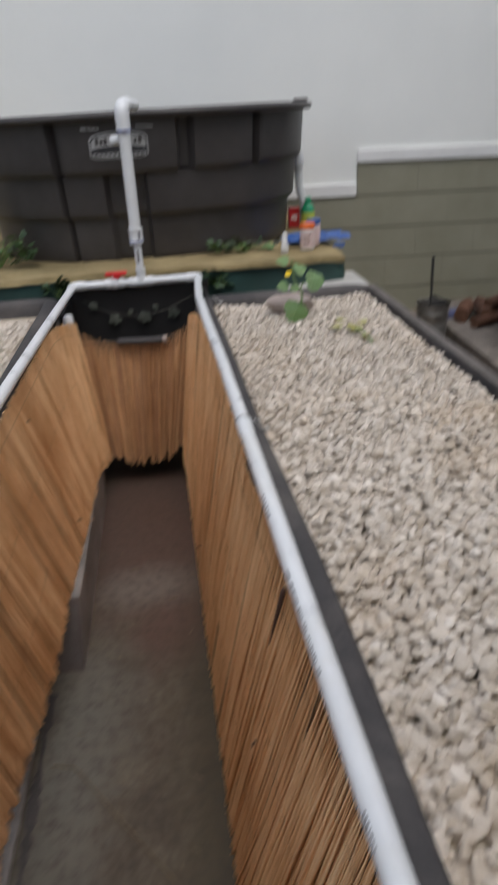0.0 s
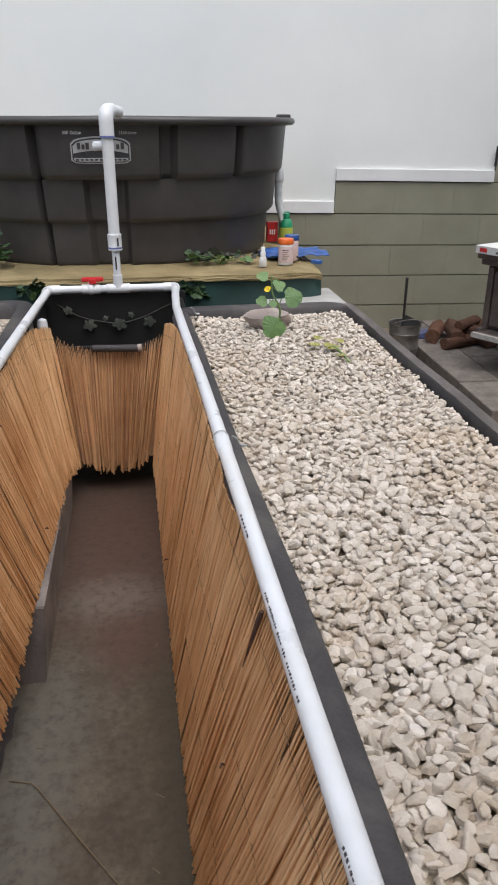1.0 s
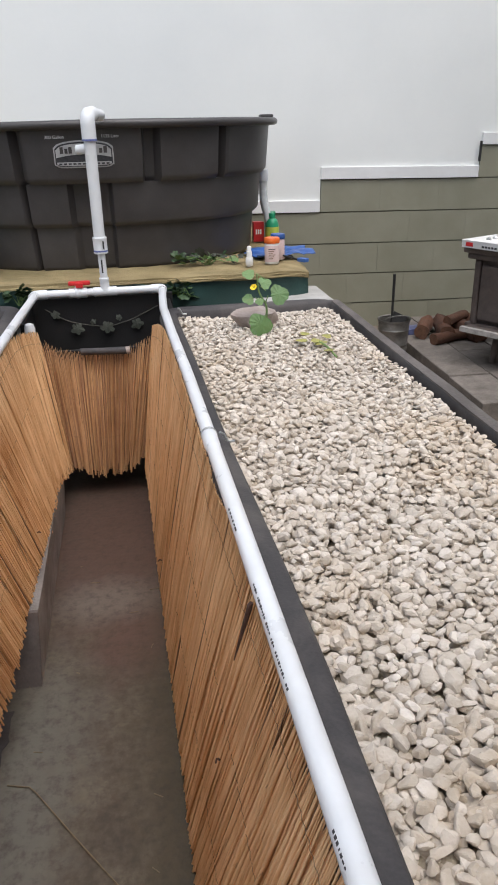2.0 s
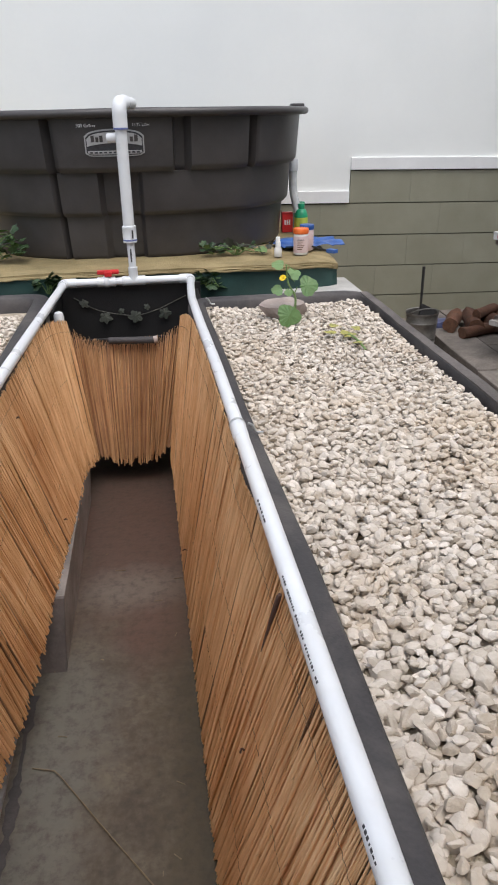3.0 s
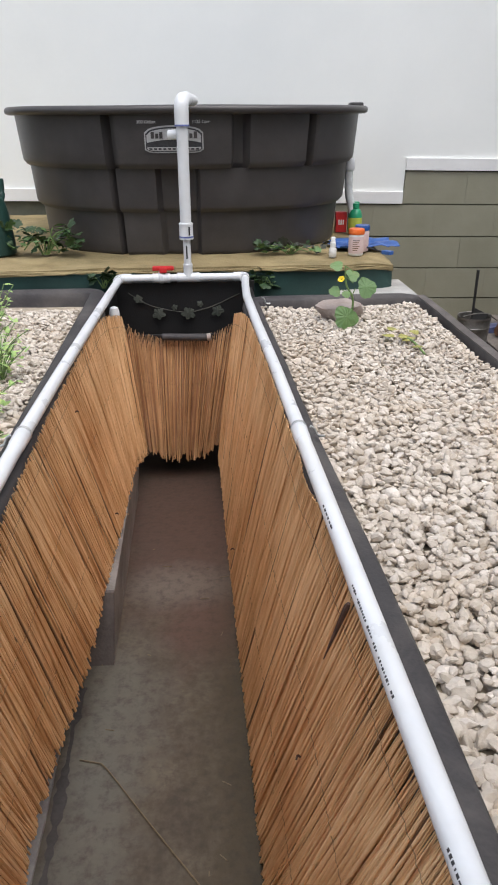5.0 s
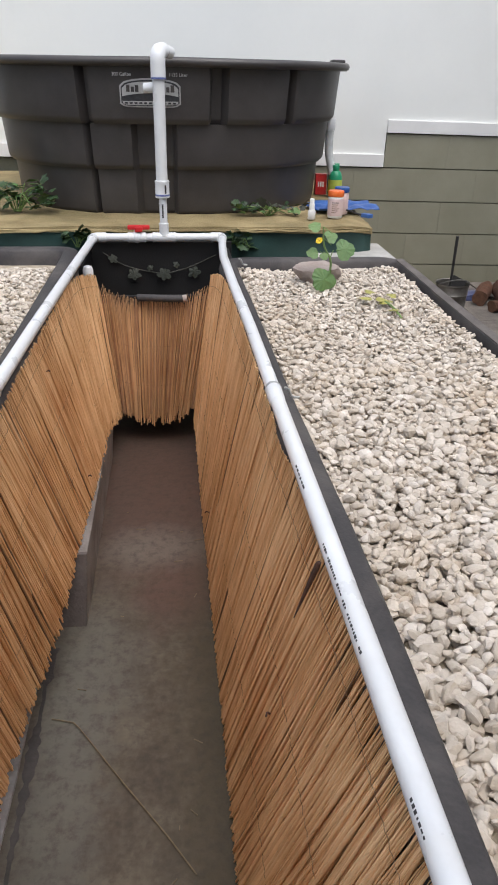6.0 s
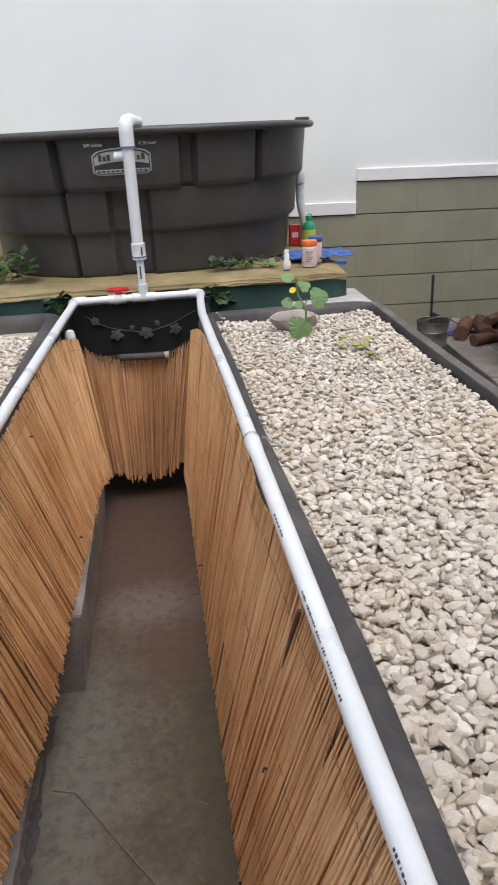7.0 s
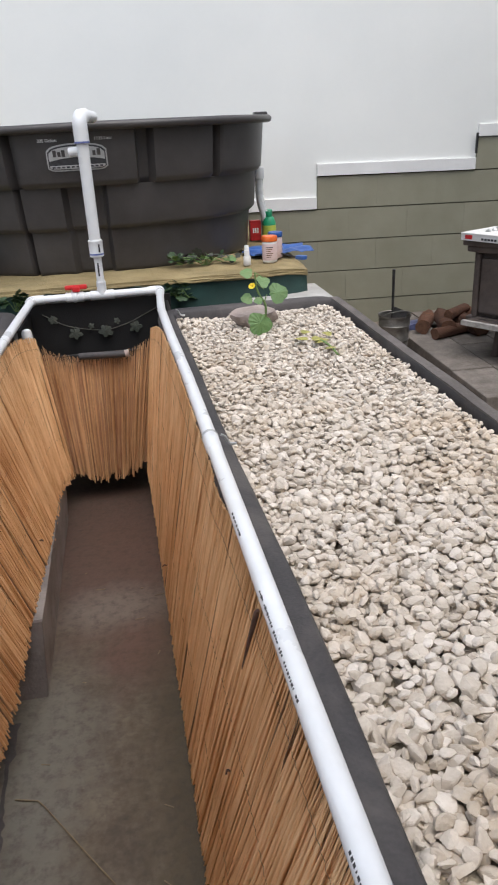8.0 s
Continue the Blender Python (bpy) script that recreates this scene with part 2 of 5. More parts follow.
M_STEM_DRY = material("dry_stem", (0.035, 0.034, 0.028), (0.08, 0.075, 0.06), 0.7, scale=30, fine=120, bump=0.2)
M_FLOWER = material("yellow_petal", (0.72, 0.5, 0.01), (0.85, 0.68, 0.03), 0.5, scale=60, fine=200, bump=0.1)
M_ROCK = material("pinkish_rock", (0.3, 0.24, 0.21), (0.46, 0.39, 0.35), 0.85, scale=16, fine=120, bump=0.7)
M_IRON = material("stove_iron", (0.055, 0.045, 0.042), (0.13, 0.105, 0.095), 0.62, scale=9, fine=160, bump=0.3, dirt=(0.17, 0.125, 0.1), dirt_amount=0.5)
M_ASH = material("ash_edge", (0.3, 0.28, 0.26), (0.55, 0.53, 0.5), 0.8, scale=30, fine=150, bump=0.4)
M_FLUE = material("flue_metal", (0.06, 0.062, 0.05), (0.12, 0.12, 0.1), 0.5, metal=0.3, scale=8, fine=160, bump=0.15)
M_STEEL = material("galvanised_steel", (0.45, 0.45, 0.44), (0.68, 0.68, 0.67), 0.36, metal=0.85, scale=18, fine=140, bump=0.1)
M_DULLSTEEL = material("dull_steel", (0.16, 0.15, 0.14), (0.33, 0.32, 0.3), 0.42, metal=0.7, scale=14, fine=140, bump=0.15, dirt=(0.07, 0.06, 0.05), dirt_amount=0.6)
M_BLACKMETAL = material("black_metal", (0.012, 0.012, 0.013), (0.035, 0.034, 0.034), 0.5, scale=20, fine=160, bump=0.2)
M_BARK = material("firewood_bark", (0.045, 0.02, 0.013), (0.15, 0.066, 0.036), 0.9, scale=18, fine=130, bump=0.9, stretch=(1, 1, 1), vary=0.3)
M_WOODEND = material("firewood_end", (0.09, 0.042, 0.025), (0.19, 0.095, 0.055), 0.85, scale=40, fine=160, bump=0.4)
M_BLUE = material("blue_plastic", (0.02, 0.07, 0.27), (0.05, 0.14, 0.42), 0.42, scale=10, fine=120, bump=0.2)
M_CARD = material("white_card", (0.68, 0.67, 0.65), (0.8, 0.79, 0.77), 0.6, scale=9, fine=160, bump=0.05)
M_ORANGE = material("orange_plastic", (0.72, 0.12, 0.02), (0.85, 0.19, 0.035), 0.38, scale=30, fine=150, bump=0.05)
M_PINKLABEL = material("pink_label", (0.62, 0.46, 0.45), (0.74, 0.6, 0.58), 0.5, scale=20, fine=200, bump=0.03)
M_GREENPL = material("green_bottle", (0.01, 0.2, 0.09), (0.025, 0.33, 0.16), 0.35, scale=20, fine=150, bump=0.04)
M_YELLOWLABEL = material("yellow_label", (0.35, 0.42, 0.05), (0.5, 0.55, 0.1), 0.5, scale=20, fine=200, bump=0.02)
M_CLEAR = material("clear_tubing", (0.5, 0.52, 0.52), (0.68, 0.7, 0.7), 0.25, scale=20, fine=100, bump=0.05)
M_STRAW = material("straw", (0.13, 0.1, 0.065), (0.22, 0.175, 0.11), 0.7, scale=30, fine=150, bump=0.2)


# ---- mesh helpers ----
class Shape:
    """Collects vertices and faces of one mesh."""

    def __init__(self):
        self.v, self.f = [], []

    def add(self, verts, faces):
        n = len(self.v)
        self.v += [tuple(p) for p in verts]
        self.f += [tuple(i + n for i in f) for f in faces]
        return self

    def moved(self, m):
        self.v = [tuple(m @ Vector(p)) for p in self.v]
        return self

    def mesh(self, name, mat, smooth=False, angle=None):
        me = bpy.data.meshes.new(name)
        me.from_pydata(self.v, [], self.f)
        me.materials.append(mat)
        if smooth:
            me.polygons.foreach_set("use_smooth", [True] * len(me.polygons))
            if angle:
                me.set_sharp_from_angle(angle=radians(angle))
        me.update()
        return me


def part(name, shape, mat, parent=None, label="", smooth=False, angle=40):
    ob = new(name, shape.mesh(name, mat, smooth, angle))
    if parent:
        ob.parent = parent
    if label:
        tagged(ob, label)
    return ob


def thing(name, label, category, at=(0, 0, 0), group="", kind="", turn=0.0):
    ob = new(name)
    ob.empty_display_size = 0.05
    ob.matrix_basis = pose(*at, 0, 0, turn)
    return tagged(ob, label, category, group, kind)


def box(x0, x1, y0, y1, z0, z1, c=0.004):
    """A box with chamfered edges."""
    s = Shape()
    bm = bmesh.new()
    bmesh.ops.create_cube(bm, size=1)
    for v in bm.verts:
        v.co = ((x0 + x1) / 2 + v.co.x * (x1 - x0), (y0 + y1) / 2 + v.co.y * (y1 - y0), (z0 + z1) / 2 + v.co.z * (z1 - z0))
    if c:
        bmesh.ops.bevel(bm, geom=bm.edges[:], offset=c, segments=2, affect="EDGES", profile=0.6)
    bm.verts.index_update()
    s.add([v.co[:] for v in bm.verts], [[v.index for v in f.verts] for f in bm.faces])
    bm.free()
    return s


def tube(points, radius, seg=12, caps=True):
    """A round bar along points; radius may be a list."""
    s = Shape()
    pts = [Vector(p) for p in points]
    radii = radius if isinstance(radius, (list, tuple)) else [radius] * len(pts)
    verts, faces = [], []
    up = None
    for i, p in enumerate(pts):
        d = (pts[min(i + 1, len(pts) - 1)] - pts[max(i - 1, 0)]).normalized()
        if up is None:
            up = d.orthogonal().normalized()
        up = (up - d * up.dot(d)).normalized()
        side = d.cross(up)
        for k in range(seg):
            a = 2 * math.pi * k / seg
            verts.append(p + (up * math.cos(a) + side * math.sin(a)) * radii[i])
        if i:
            for k in range(seg):
                a, b = (i - 1) * seg + k, (i - 1) * seg + (k + 1) % seg
                faces.append((a, b, b + seg, a + seg))
    if caps:
        faces.append(tuple(reversed(range(seg))))
        faces.append(tuple(range(len(verts) - seg, len(verts))))
    return s.add(verts, faces)


def lathe(profile, seg=24, centre=(0, 0, 0)):
    """Turns rows of (radius, height) round the z axis."""
    s = Shape()
    verts, faces = [], []
    for i, (r, z) in enumerate(profile):
        for k in range(seg):
            a = 2 * math.pi * k / seg
            verts.append((centre[0] + r * math.cos(a), centre[1] + r * math.sin(a), centre[2] + z))
        if i:
            for k in range(seg):
                a, b = (i - 1) * seg + k, (i - 1) * seg + (k + 1) % seg
                faces.append((a, b, b + seg, a + seg))
    faces.append(tuple(reversed(range(seg))))
    faces.append(tuple(range(len(verts) - seg, len(verts))))
    return s.add(verts, faces)


def bend(points, radius=0.03, steps=5):
    """Rounds the corners of a polyline."""
    pts = [Vector(p) for p in points]
    out = [pts[0]]
    for a, b, c in zip(pts, pts[1:], pts[2:]):
        u, w = (a - b), (c - b)
        k = min(radius, u.length * 0.45, w.length * 0.45)
        p, q = b + u.normalized() * k, b + w.normalized() * k
        for i in range(steps + 1):
            f = i / steps
            out.append((p * (1 - f) + b * f) * (1 - f) + (b * (1 - f) + q * f) * f)
    return out + [pts[-1]]


def leaf_shape(size, lobes=0, fold=0.25, curl=0.3, rng=random):
    """A leaf lying along +y from its stalk, folded on the midrib and curled at the tip."""
    n = 30
    s = Shape()
    verts = [(0, 0, 0), (0, size * 0.45, 0)]
    for k in range(n + 1):
        a = -math.pi + 2 * math.pi * k / n
        r = 0.5 * (1 - 0.18 * math.cos(a + math.pi) ** 2)
        if lobes:
            r *= (0.62 if lobes >= 5 else 0.75) + (0.38 if lobes >= 5 else 0.25) * abs(math.cos(lobes * a / 2))
        r *= 1 + rng.uniform(-0.05, 0.05)
        x, y = size * r * math.sin(a), size * (0.5 + r * math.cos(a))
        if k in (0, n):
            x, y = 0, size * 0.1
        verts.append((x, y, -fold * abs(x) * 0.6 - curl * (y / size) ** 2 * size * 0.4 + rng.uniform(-.02, .02) * size))
    faces = [(1, 2 + k, 3 + k) for k in range(n)]
    return s.add(verts[:], faces)


def wobble_box(x0, x1, y0, y1, z0, z1, amp, nx, ny, nz, seed):
    """A box of small quads whose sides wander, for cloth-covered and rough masses."""
    bm = bmesh.new()
    bmesh.ops.create_cube(bm, size=1)
    for axis, cuts in ((0, nx), (1, ny), (2, nz)):
        for i in range(1, cuts):
            co = Vector((0, 0, 0))
            co[axis] = -0.5 + i / cuts
            no = Vector((0, 0, 0))
            no[axis] = 1
            bmesh.ops.bisect_plane(bm, geom=bm.verts[:] + bm.edges[:] + bm.faces[:], plane_co=co, plane_no=no)
    for v in bm.verts:
        p = Vector(((x0 + x1) / 2 + v.co.x * (x1 - x0), (y0 + y1) / 2 + v.co.y * (y1 - y0), (z0 + z1) / 2 + v.co.z * (z1 - z0)))
        q = noise.noise_vector(p * 5 + Vector((seed, 0, 0))) * amp + noise.noise_vector(p * 16 + Vector((0, seed, 0))) * amp * 0.35
        v.co = p + q
    bm.verts.index_update()
    s = Shape()
    s.add([v.co[:] for v in bm.verts], [[v.index for v in f.verts] for f in bm.faces])
    bm.free()
    return s


# ---- the setting ----
ground = part("floor", wobble_box(-3.2, 4.6, -3.0, 5.3, -0.2, 0.0, 0.0, 4, 4, 1, 1), M_CONCRETE)
tagged(ground, "stained grey-brown concrete floor, damp and dirty", "floor", kind="structure")

M_YARD = material("dusty_yard_concrete", (0.13, 0.1, 0.074), (0.26, 0.212, 0.165), 0.85, scale=5, fine=70, bump=0.4, grain=0.5, dirt=(0.1, 0.075, 0.055), dirt_amount=0.6)
yard = part("floor_yard", wobble_box(0.95, 4.5, -3.0, 4.95, -0.05, 0.004, 0.002, 12, 24, 1, 51), M_YARD)
tagged(yard, "dusty brown concrete floor beside the grow bed", "floor", kind="structure")

WALL_Y = 4.95
SLOPE = 1.1
wall_green = thing("wall_block", "olive-green painted concrete block wall with stepped top", "wall", (1.355, WALL_Y, 0), kind="structure", turn=0)
wall_green.matrix_basis = pose(1.355, WALL_Y, 0, 0, SLOPE, 0)
# recessed joint mass behind the blocks
part("joints", box(-3.5, 3.4, 0.008, 0.16, -0.2, 0.79, 0), M_MORTAR, wall_green)
part("joints", box(0.004, 3.4, 0.008, 0.16, 0.79, 0.993, 0), M_MORTAR, wall_green)
part("joints", box(1.09, 3.4, 0.008, 0.16, 0.993, 1.196, 0), M_MORTAR, wall_green)

wall_white = thing("wall_back", "smooth white painted wall above the blocks", "wall", (1.355, WALL_Y, 0), kind="structure")
wall_white.matrix_basis = wall_green.matrix_basis.copy()
part("panel", box(-4.6, -0.0, 0.0, 0.2, 0.797, 3.6, 0), M_WHITEWALL, wall_white)
part("panel", box(0.0, 1.085, 0.0, 0.2, 1.0, 3.6, 0), M_WHITEWALL, wall_white)
part("panel", box(1.085, 3.4, 0.0, 0.2, 1.203, 3.6, 0), M_WHITEWALL, wall_white)
part("trim_board", box(-2.6, -0.002, -0.018, 0.0, 0.797, 0.872, 0.003), M_TRIM, wall_white)
part("trim_board", box(0.0, 1.083, -0.018, 0.0, 1.0, 1.074, 0.003), M_TRIM, wall_white)
part("trim_board", box(1.085, 3.4, -0.018, 0.0, 1.203, 1.277, 0.003), M_TRIM, wall_white)
part("bracket", box(1.066, 1.082, -0.03, -0.019, 1.1, 1.225, 0.004), M_BLACKMETAL, wall_white, "small dark metal bracket")
# unseen wall, added to close the right side and limit its light
wall_right = part("wall_right", box(4.5, 4.7, -3.0, 5.1, 0, 3.6, 0), M_WHITEWALL)
tagged(wall_right, "unseen plain white side wall added to close the right side", "wall", kind="structure")

# unseen wall behind the camera, added to cut the low sky light
wall_house = part("wall_house", box(-1.0, 4.5, -1.6, -1.4, 0, 3.0, 0), M_GREENBLOCK)
tagged(wall_house, "unseen olive-green wall added to cut light from behind", "wall", kind="structure")
# unseen overhang, added to dim the near gravel
added_slab = part("ceiling_added_slab", box(-1.0, 4.5, -1.4, -0.7, 2.9, 3.0, 0), M_WHITEWALL)
tagged(added_slab, "unseen white slab added to dim the near end of the beds", "ceiling", kind="structure")
# unseen slab overhead, added to hold sky light off the right side
sky_blocker = part("ceiling", box(3.9, 4.7, -3.0, 5.15, 3.6, 3.75, 0), M_WHITEWALL)
tagged(sky_blocker, "unseen white slab added to block sky on the right", "ceiling", kind="structure")

# ---- reed-lined pit between the beds ----
def bed_path(x0, x1, y0, y1, r, n=5):
    pts = []
    for cx, cy, a0 in ((x1 - r, y1 - r, 0), (x0 + r, y1 - r, 90), (x0 + r, y0 + r, 180), (x1 - r, y0 + r, 270)):
        for i in range(n + 1):
            a = radians(a0 + 90 * i / n)
            pts.append((cx + r * math.cos(a), cy + r * math.sin(a), math.cos(a), math.sin(a)))
    return pts


def sweep_ring(path, profile):
    """Sweeps (outward offset, height) rows round a closed path."""
    s = Shape()
    n, m = len(path), len(profile)
    verts = [(x + nx * o, y + ny * o, z) for x, y, nx, ny in path for o, z in profile]
    faces = []
    for i in range(n):
        j = (i + 1) % n
        for k in range(m - 1):
            faces.append((i * m + k, j * m + k, j * m + k + 1, i * m + k + 1))
    return s.add(verts, faces)


def densify(path, step=0.12):
    out = []
    for (x, y, a, b), (x2, y2, a2, b2) in zip(path, path[1:] + path[:1]):
        n = max(1, int(math.hypot(x2 - x, y2 - y) / step))
        for i in range(n):
            f = i / n
            out.append((x + (x2 - x) * f, y + (y2 - y) * f, a + (a2 - a) * f, b + (b2 - b) * f))
    return out


def right_edge(y):
    """The pit-side edge of the gravel bed, which draws in towards the far end."""
    return float(np.interp(y, [-0.9, 0.54, 0.8, 1.05, 1.46, 2.0, 2.64], [0.2385, 0.238, 0.2375, 0.2315, 0.214, 0.203, 0.192]))


def rim_edge(y):
    """The rim's lip, which follows the pipe where it swings away from the pit."""
    return right_edge(y) + float(np.interp(y, [1.15, 1.49, 1.9, 2.3, 2.4], [0.0, 0.0045, 0.006, 0.0015, 0.0]))


def grow_bed(x0, x1, y0, y1, label, edge=None, fill=0.693):
    bed = thing("grow_bed", label, "planter", ((x0 + x1) / 2, (y0 + y1) / 2, 0), group="gravel grow beds")
    path = densify(bed_path(x0, x1, y0, y1, 0.09))
    off = Vector((-(x0 + x1) / 2, -(y0 + y1) / 2, 0))
    # inner wall, rolled flange, outer wall with a ledge
    flange = [(-0.075, 0.60), (-0.062, 0.70), (-0.057, 0.722), (-0.050, 0.730), (-0.03, 0.733), (-0.008, 0.731), (0.0, 0.724),
              (0.003, 0.71), (0.0, 0.69), (-0.008, 0.684), (-0.02, 0.684)]
    shell = [(-0.02, 0.684), (-0.03, 0.55), (-0.022, 0.54), (-0.028, 0.50), (-0.05, 0.30), (-0.075, 0.16), (-0.09, 0.14)]
    wav = [(x + 0.004 * noise.noise((x * 2, y * 2, 3)), y, a, b) for x, y, a, b in path]
    if edge:
        wav = [(x + (edge(y) - x0) * max(0.0, 1 - (x - x0) / 0.3), y, a * (0.45 if a > 0.3 else 1.0), b) for x, y, a, b in wav]
    part("rim", sweep_ring(wav, flange).moved(Matrix.Translation(off)), M_TUB, bed, "rolled black plastic rim", True, 50)
    part("shell", sweep_ring(wav, shell).moved(Matrix.Translation(off)), M_TUB, bed, "", True, 50)
    part("tub_bottom", box(x0 + 0.08, x1 - 0.08, y0 + 0.08, y1 - 0.08, 0.13, 0.16, 0.004).moved(Matrix.Translation(off)), M_TUB, bed)
    part("fill", wobble_box(x0 + 0.055, x1 - (0.03 if edge else 0.055), y0 + 0.055, y1 - 0.055, 0.5, fill, 0.008, 6, 24, 1, 4).moved(Matrix.Translation(off)), M_BED_SOIL, bed)
    return bed


RX0, RX1, LX0, LX1, BY0, BY1 = 0.234, 0.838, -0.98, -0.304, -0.9, 2.735
right_bed = grow_bed(RX0, RX1, BY0, BY1, "black plastic grow bed full of pale gravel", rim_edge)
grow_bed(LX0, LX1, BY0, BY1 + 0.19, "black plastic grow bed with gravel and leafy seedlings", None, 0.676)

M_LEDGE = material("dusty_plastic", (0.075, 0.066, 0.06), (0.165, 0.145, 0.132), 0.8, scale=11, fine=150, bump=0.35, grain=0.5, dirt=(0.06, 0.052, 0.047), dirt_amount=0.5)
ledge = wobble_box(0.816, 0.844, BY0 + 0.05, BY1 - 0.055, 0.69, 0.7345, 0.0025, 6, 80, 3, 41)
part("outer_ledge", ledge.moved(Matrix.Translation((-(RX0 + RX1) / 2, -(BY0 + BY1) / 2, 0))), M_LEDGE, right_bed, "flat dust-covered outer ledge", True, 50)


def stand(x, y, z0, z1, w, d, label):
    ob = part("support_block", box(-w / 2, w / 2, -d / 2, d / 2, 0, z1 - z0, 0.008), M_DARKBLOCK)
    ob.location = (x, y, z0)
    return tagged(ob, label, "block", group="blocks under the beds")


for y in (0.6, -0.5):
    stand(-0.42, y, 0.0, 0.15, 0.19, 0.4, "dark grey concrete block under the grow bed")
    stand(-0.84, y, 0.0, 0.14, 0.19, 0.4, "dark grey concrete block under the grow bed")
for y in (2.4, 1.4, 0.3, -0.6):
    stand(0.36, y, 0.0, 0.14, 0.19, 0.4, "dark grey concrete block under the grow bed")
    stand(0.72, y, 0.0, 0.14, 0.19, 0.4, "dark grey concrete block under the grow bed")
M_BEAM = material("beam_concrete", (0.15, 0.138, 0.132), (0.29, 0.27, 0.258), 0.85, scale=9, fine=150, bump=0.5, dirt=(0.1, 0.085, 0.075), dirt_amount=0.6)
# the beam's shaded front is painted as a darker concrete
M_SHADEDFACE = material("shaded_beam_face", (0.075, 0.062, 0.06), (0.15, 0.128, 0.122), 0.7, scale=12, fine=120, bump=0.5)
LEAN = Matrix(((1, 0, 0.05, 0), (0, 1, 0.3, 0), (0, 0, 1, 0), (0, 0, 0, 1)))
beam = part("concrete_beam", wobble_box(-0.42, -0.219, 1.69, 2.62, 0.0, 0.19, 0.0015, 8, 30, 6, 21).moved(LEAN), M_BEAM)
part("end_face", wobble_box(-0.42, -0.2195, 1.678, 1.69, 0.0, 0.19, 0.002, 8, 1, 6, 22).moved(LEAN), M_SHADEDFACE, beam, "end face with its shade in a darker colour")
tagged(beam, "long grey concrete beam under the planted bed", "beam")

# gravel
rng = random.Random(11)


def stone_protos(count, sub, seed):
    r = np.random.RandomState(seed)
    out = []
    bm = bmesh.new()
    bmesh.ops.create_icosphere(bm, subdivisions=sub, radius=1)
    bm.verts.index_update()
    base = np.array([v.co[:] for v in bm.verts])
    faces = np.array([[v.index for v in f.verts] for f in bm.faces])
    bm.free()
    for _ in range(count):
        k = r.randint(10, 16)
        nrm = r.normal(size=(k, 3))
        nrm /= np.linalg.norm(nrm, axis=1)[:, None]
        h = r.uniform(0.58, 0.95, k)
        d = np.clip(base @ nrm.T, 0.02, None)
        rad = np.minimum((h / d), 3.0)
        soft = -np.log(np.exp(-100 * rad).sum(1) + np.exp(-100 * 1.3)) / 100
        shape = base * soft[:, None] * np.array([1.35, 0.98, 0.68]) * r.uniform(0.88, 1.12, 3)
        out.append(shape)
    return out, faces


def random_turns(r, n, tilt):
    """Rotation matrices: any heading, tilted by up to about tilt radians."""
    a, b, c = r.uniform(0, 2 * np.pi, n), r.normal(0, tilt, n), r.normal(0, tilt, n)
    out = np.zeros((n, 3, 3))
    for i in range(n):
        out[i] = np.array(Euler((b[i], c[i], a[i])).to_matrix())
    return out


def scatter_gravel(name, x0, x1, y0, y1, label, seed, fine_until, seen_from, inner=None, sunk=0.0):
    """Stones on a jittered grid in two layers, finer meshes where the camera stands nearest."""
    r = np.random.RandomState(seed)
    near_p, near_f = stone_protos(14, 3, seed)
    far_p, far_f = stone_protos(14, 2, seed + 1)
    tiny_p, tiny_f = stone_protos(14, 1, seed + 2)
    centres = []
    for layer, (pitch, z, big) in enumerate(((0.021, 0.688, 1.15), (0.0119, 0.699, 1.0), (0.0172, 0.708, 1.05))):
        nx, ny = int((x1 - x0) / pitch), int((y1 - y0) / pitch)
        gx, gy = np.meshgrid(np.arange(nx) * pitch + x0, np.arange(ny) * pitch + y0)
        px = gx.ravel() + r.uniform(-.55, .55, nx * ny) * pitch
        py = gy.ravel() + r.uniform(-.55, .55, nx * ny) * pitch
        for x, y in zip(px, py):
            edge = min(x - (inner(y) if inner else x0), x1 - x, y1 - y)
            if edge < 0:
                continue
            edge = min(x - (inner(y) if inner else x0), x1 - x + 0.09, y1 - y)
            heap = (0.005 * max(0.0, 1 - (x1 - x) / 0.1) if inner else 0.0) + 0.010 * noise.noise((x * 3.1, y * 2.3, seed)) + 0.006 * noise.noise((x * 9, y * 9, seed + 4)) + 0.018 * min(1, edge / 0.12) - 0.008
            if y < seen_from and layer < 2:
                continue
            size = r.choice([0.0058, 0.0076, 0.0094, 0.0118], p=[.25, .37, .28, .10]) * big * r.uniform(.85, 1.12) * 0.94
            centres.append((x, y, z + sunk + heap + r.uniform(-.003, .003), size))
    centres = np.array(centres)
    turns = random_turns(r, len(centres), 0.36)
    v_all, f_all, n0 = [], [], 0
    for (x, y, z, size), t in zip(centres, turns):
        near = seen_from < y < fine_until
        protos, faces = (near_p, near_f) if near else (far_p, far_f) if seen_from < y < 1.75 else (tiny_p, tiny_f)
        p = protos[r.randint(len(protos))]
        v_all.append(p @ t.T * size + (x, y, z))
        f_all.append(faces + n0)
        n0 += len(p)
    v, f = np.concatenate(v_all), np.concatenate(f_all)
    me = bpy.data.meshes.new(name)
    me.vertices.add(len(v))
    me.vertices.foreach_set("co", v.astype(np.float32).ravel())
    me.loops.add(f.size)
    me.loops.foreach_set("vertex_index", f.astype(np.int32).ravel())
    me.polygons.add(len(f))
    me.polygons.foreach_set("loop_start", np.arange(0, f.size, 3, dtype=np.int32))
    me.polygons.foreach_set("use_smooth", np.zeros(len(f), dtype=bool))
    me.update(calc_edges=True)
    me.materials.append(M_STONE)
    return tagged(new(name, me), label, "gravel", kind="stuff")


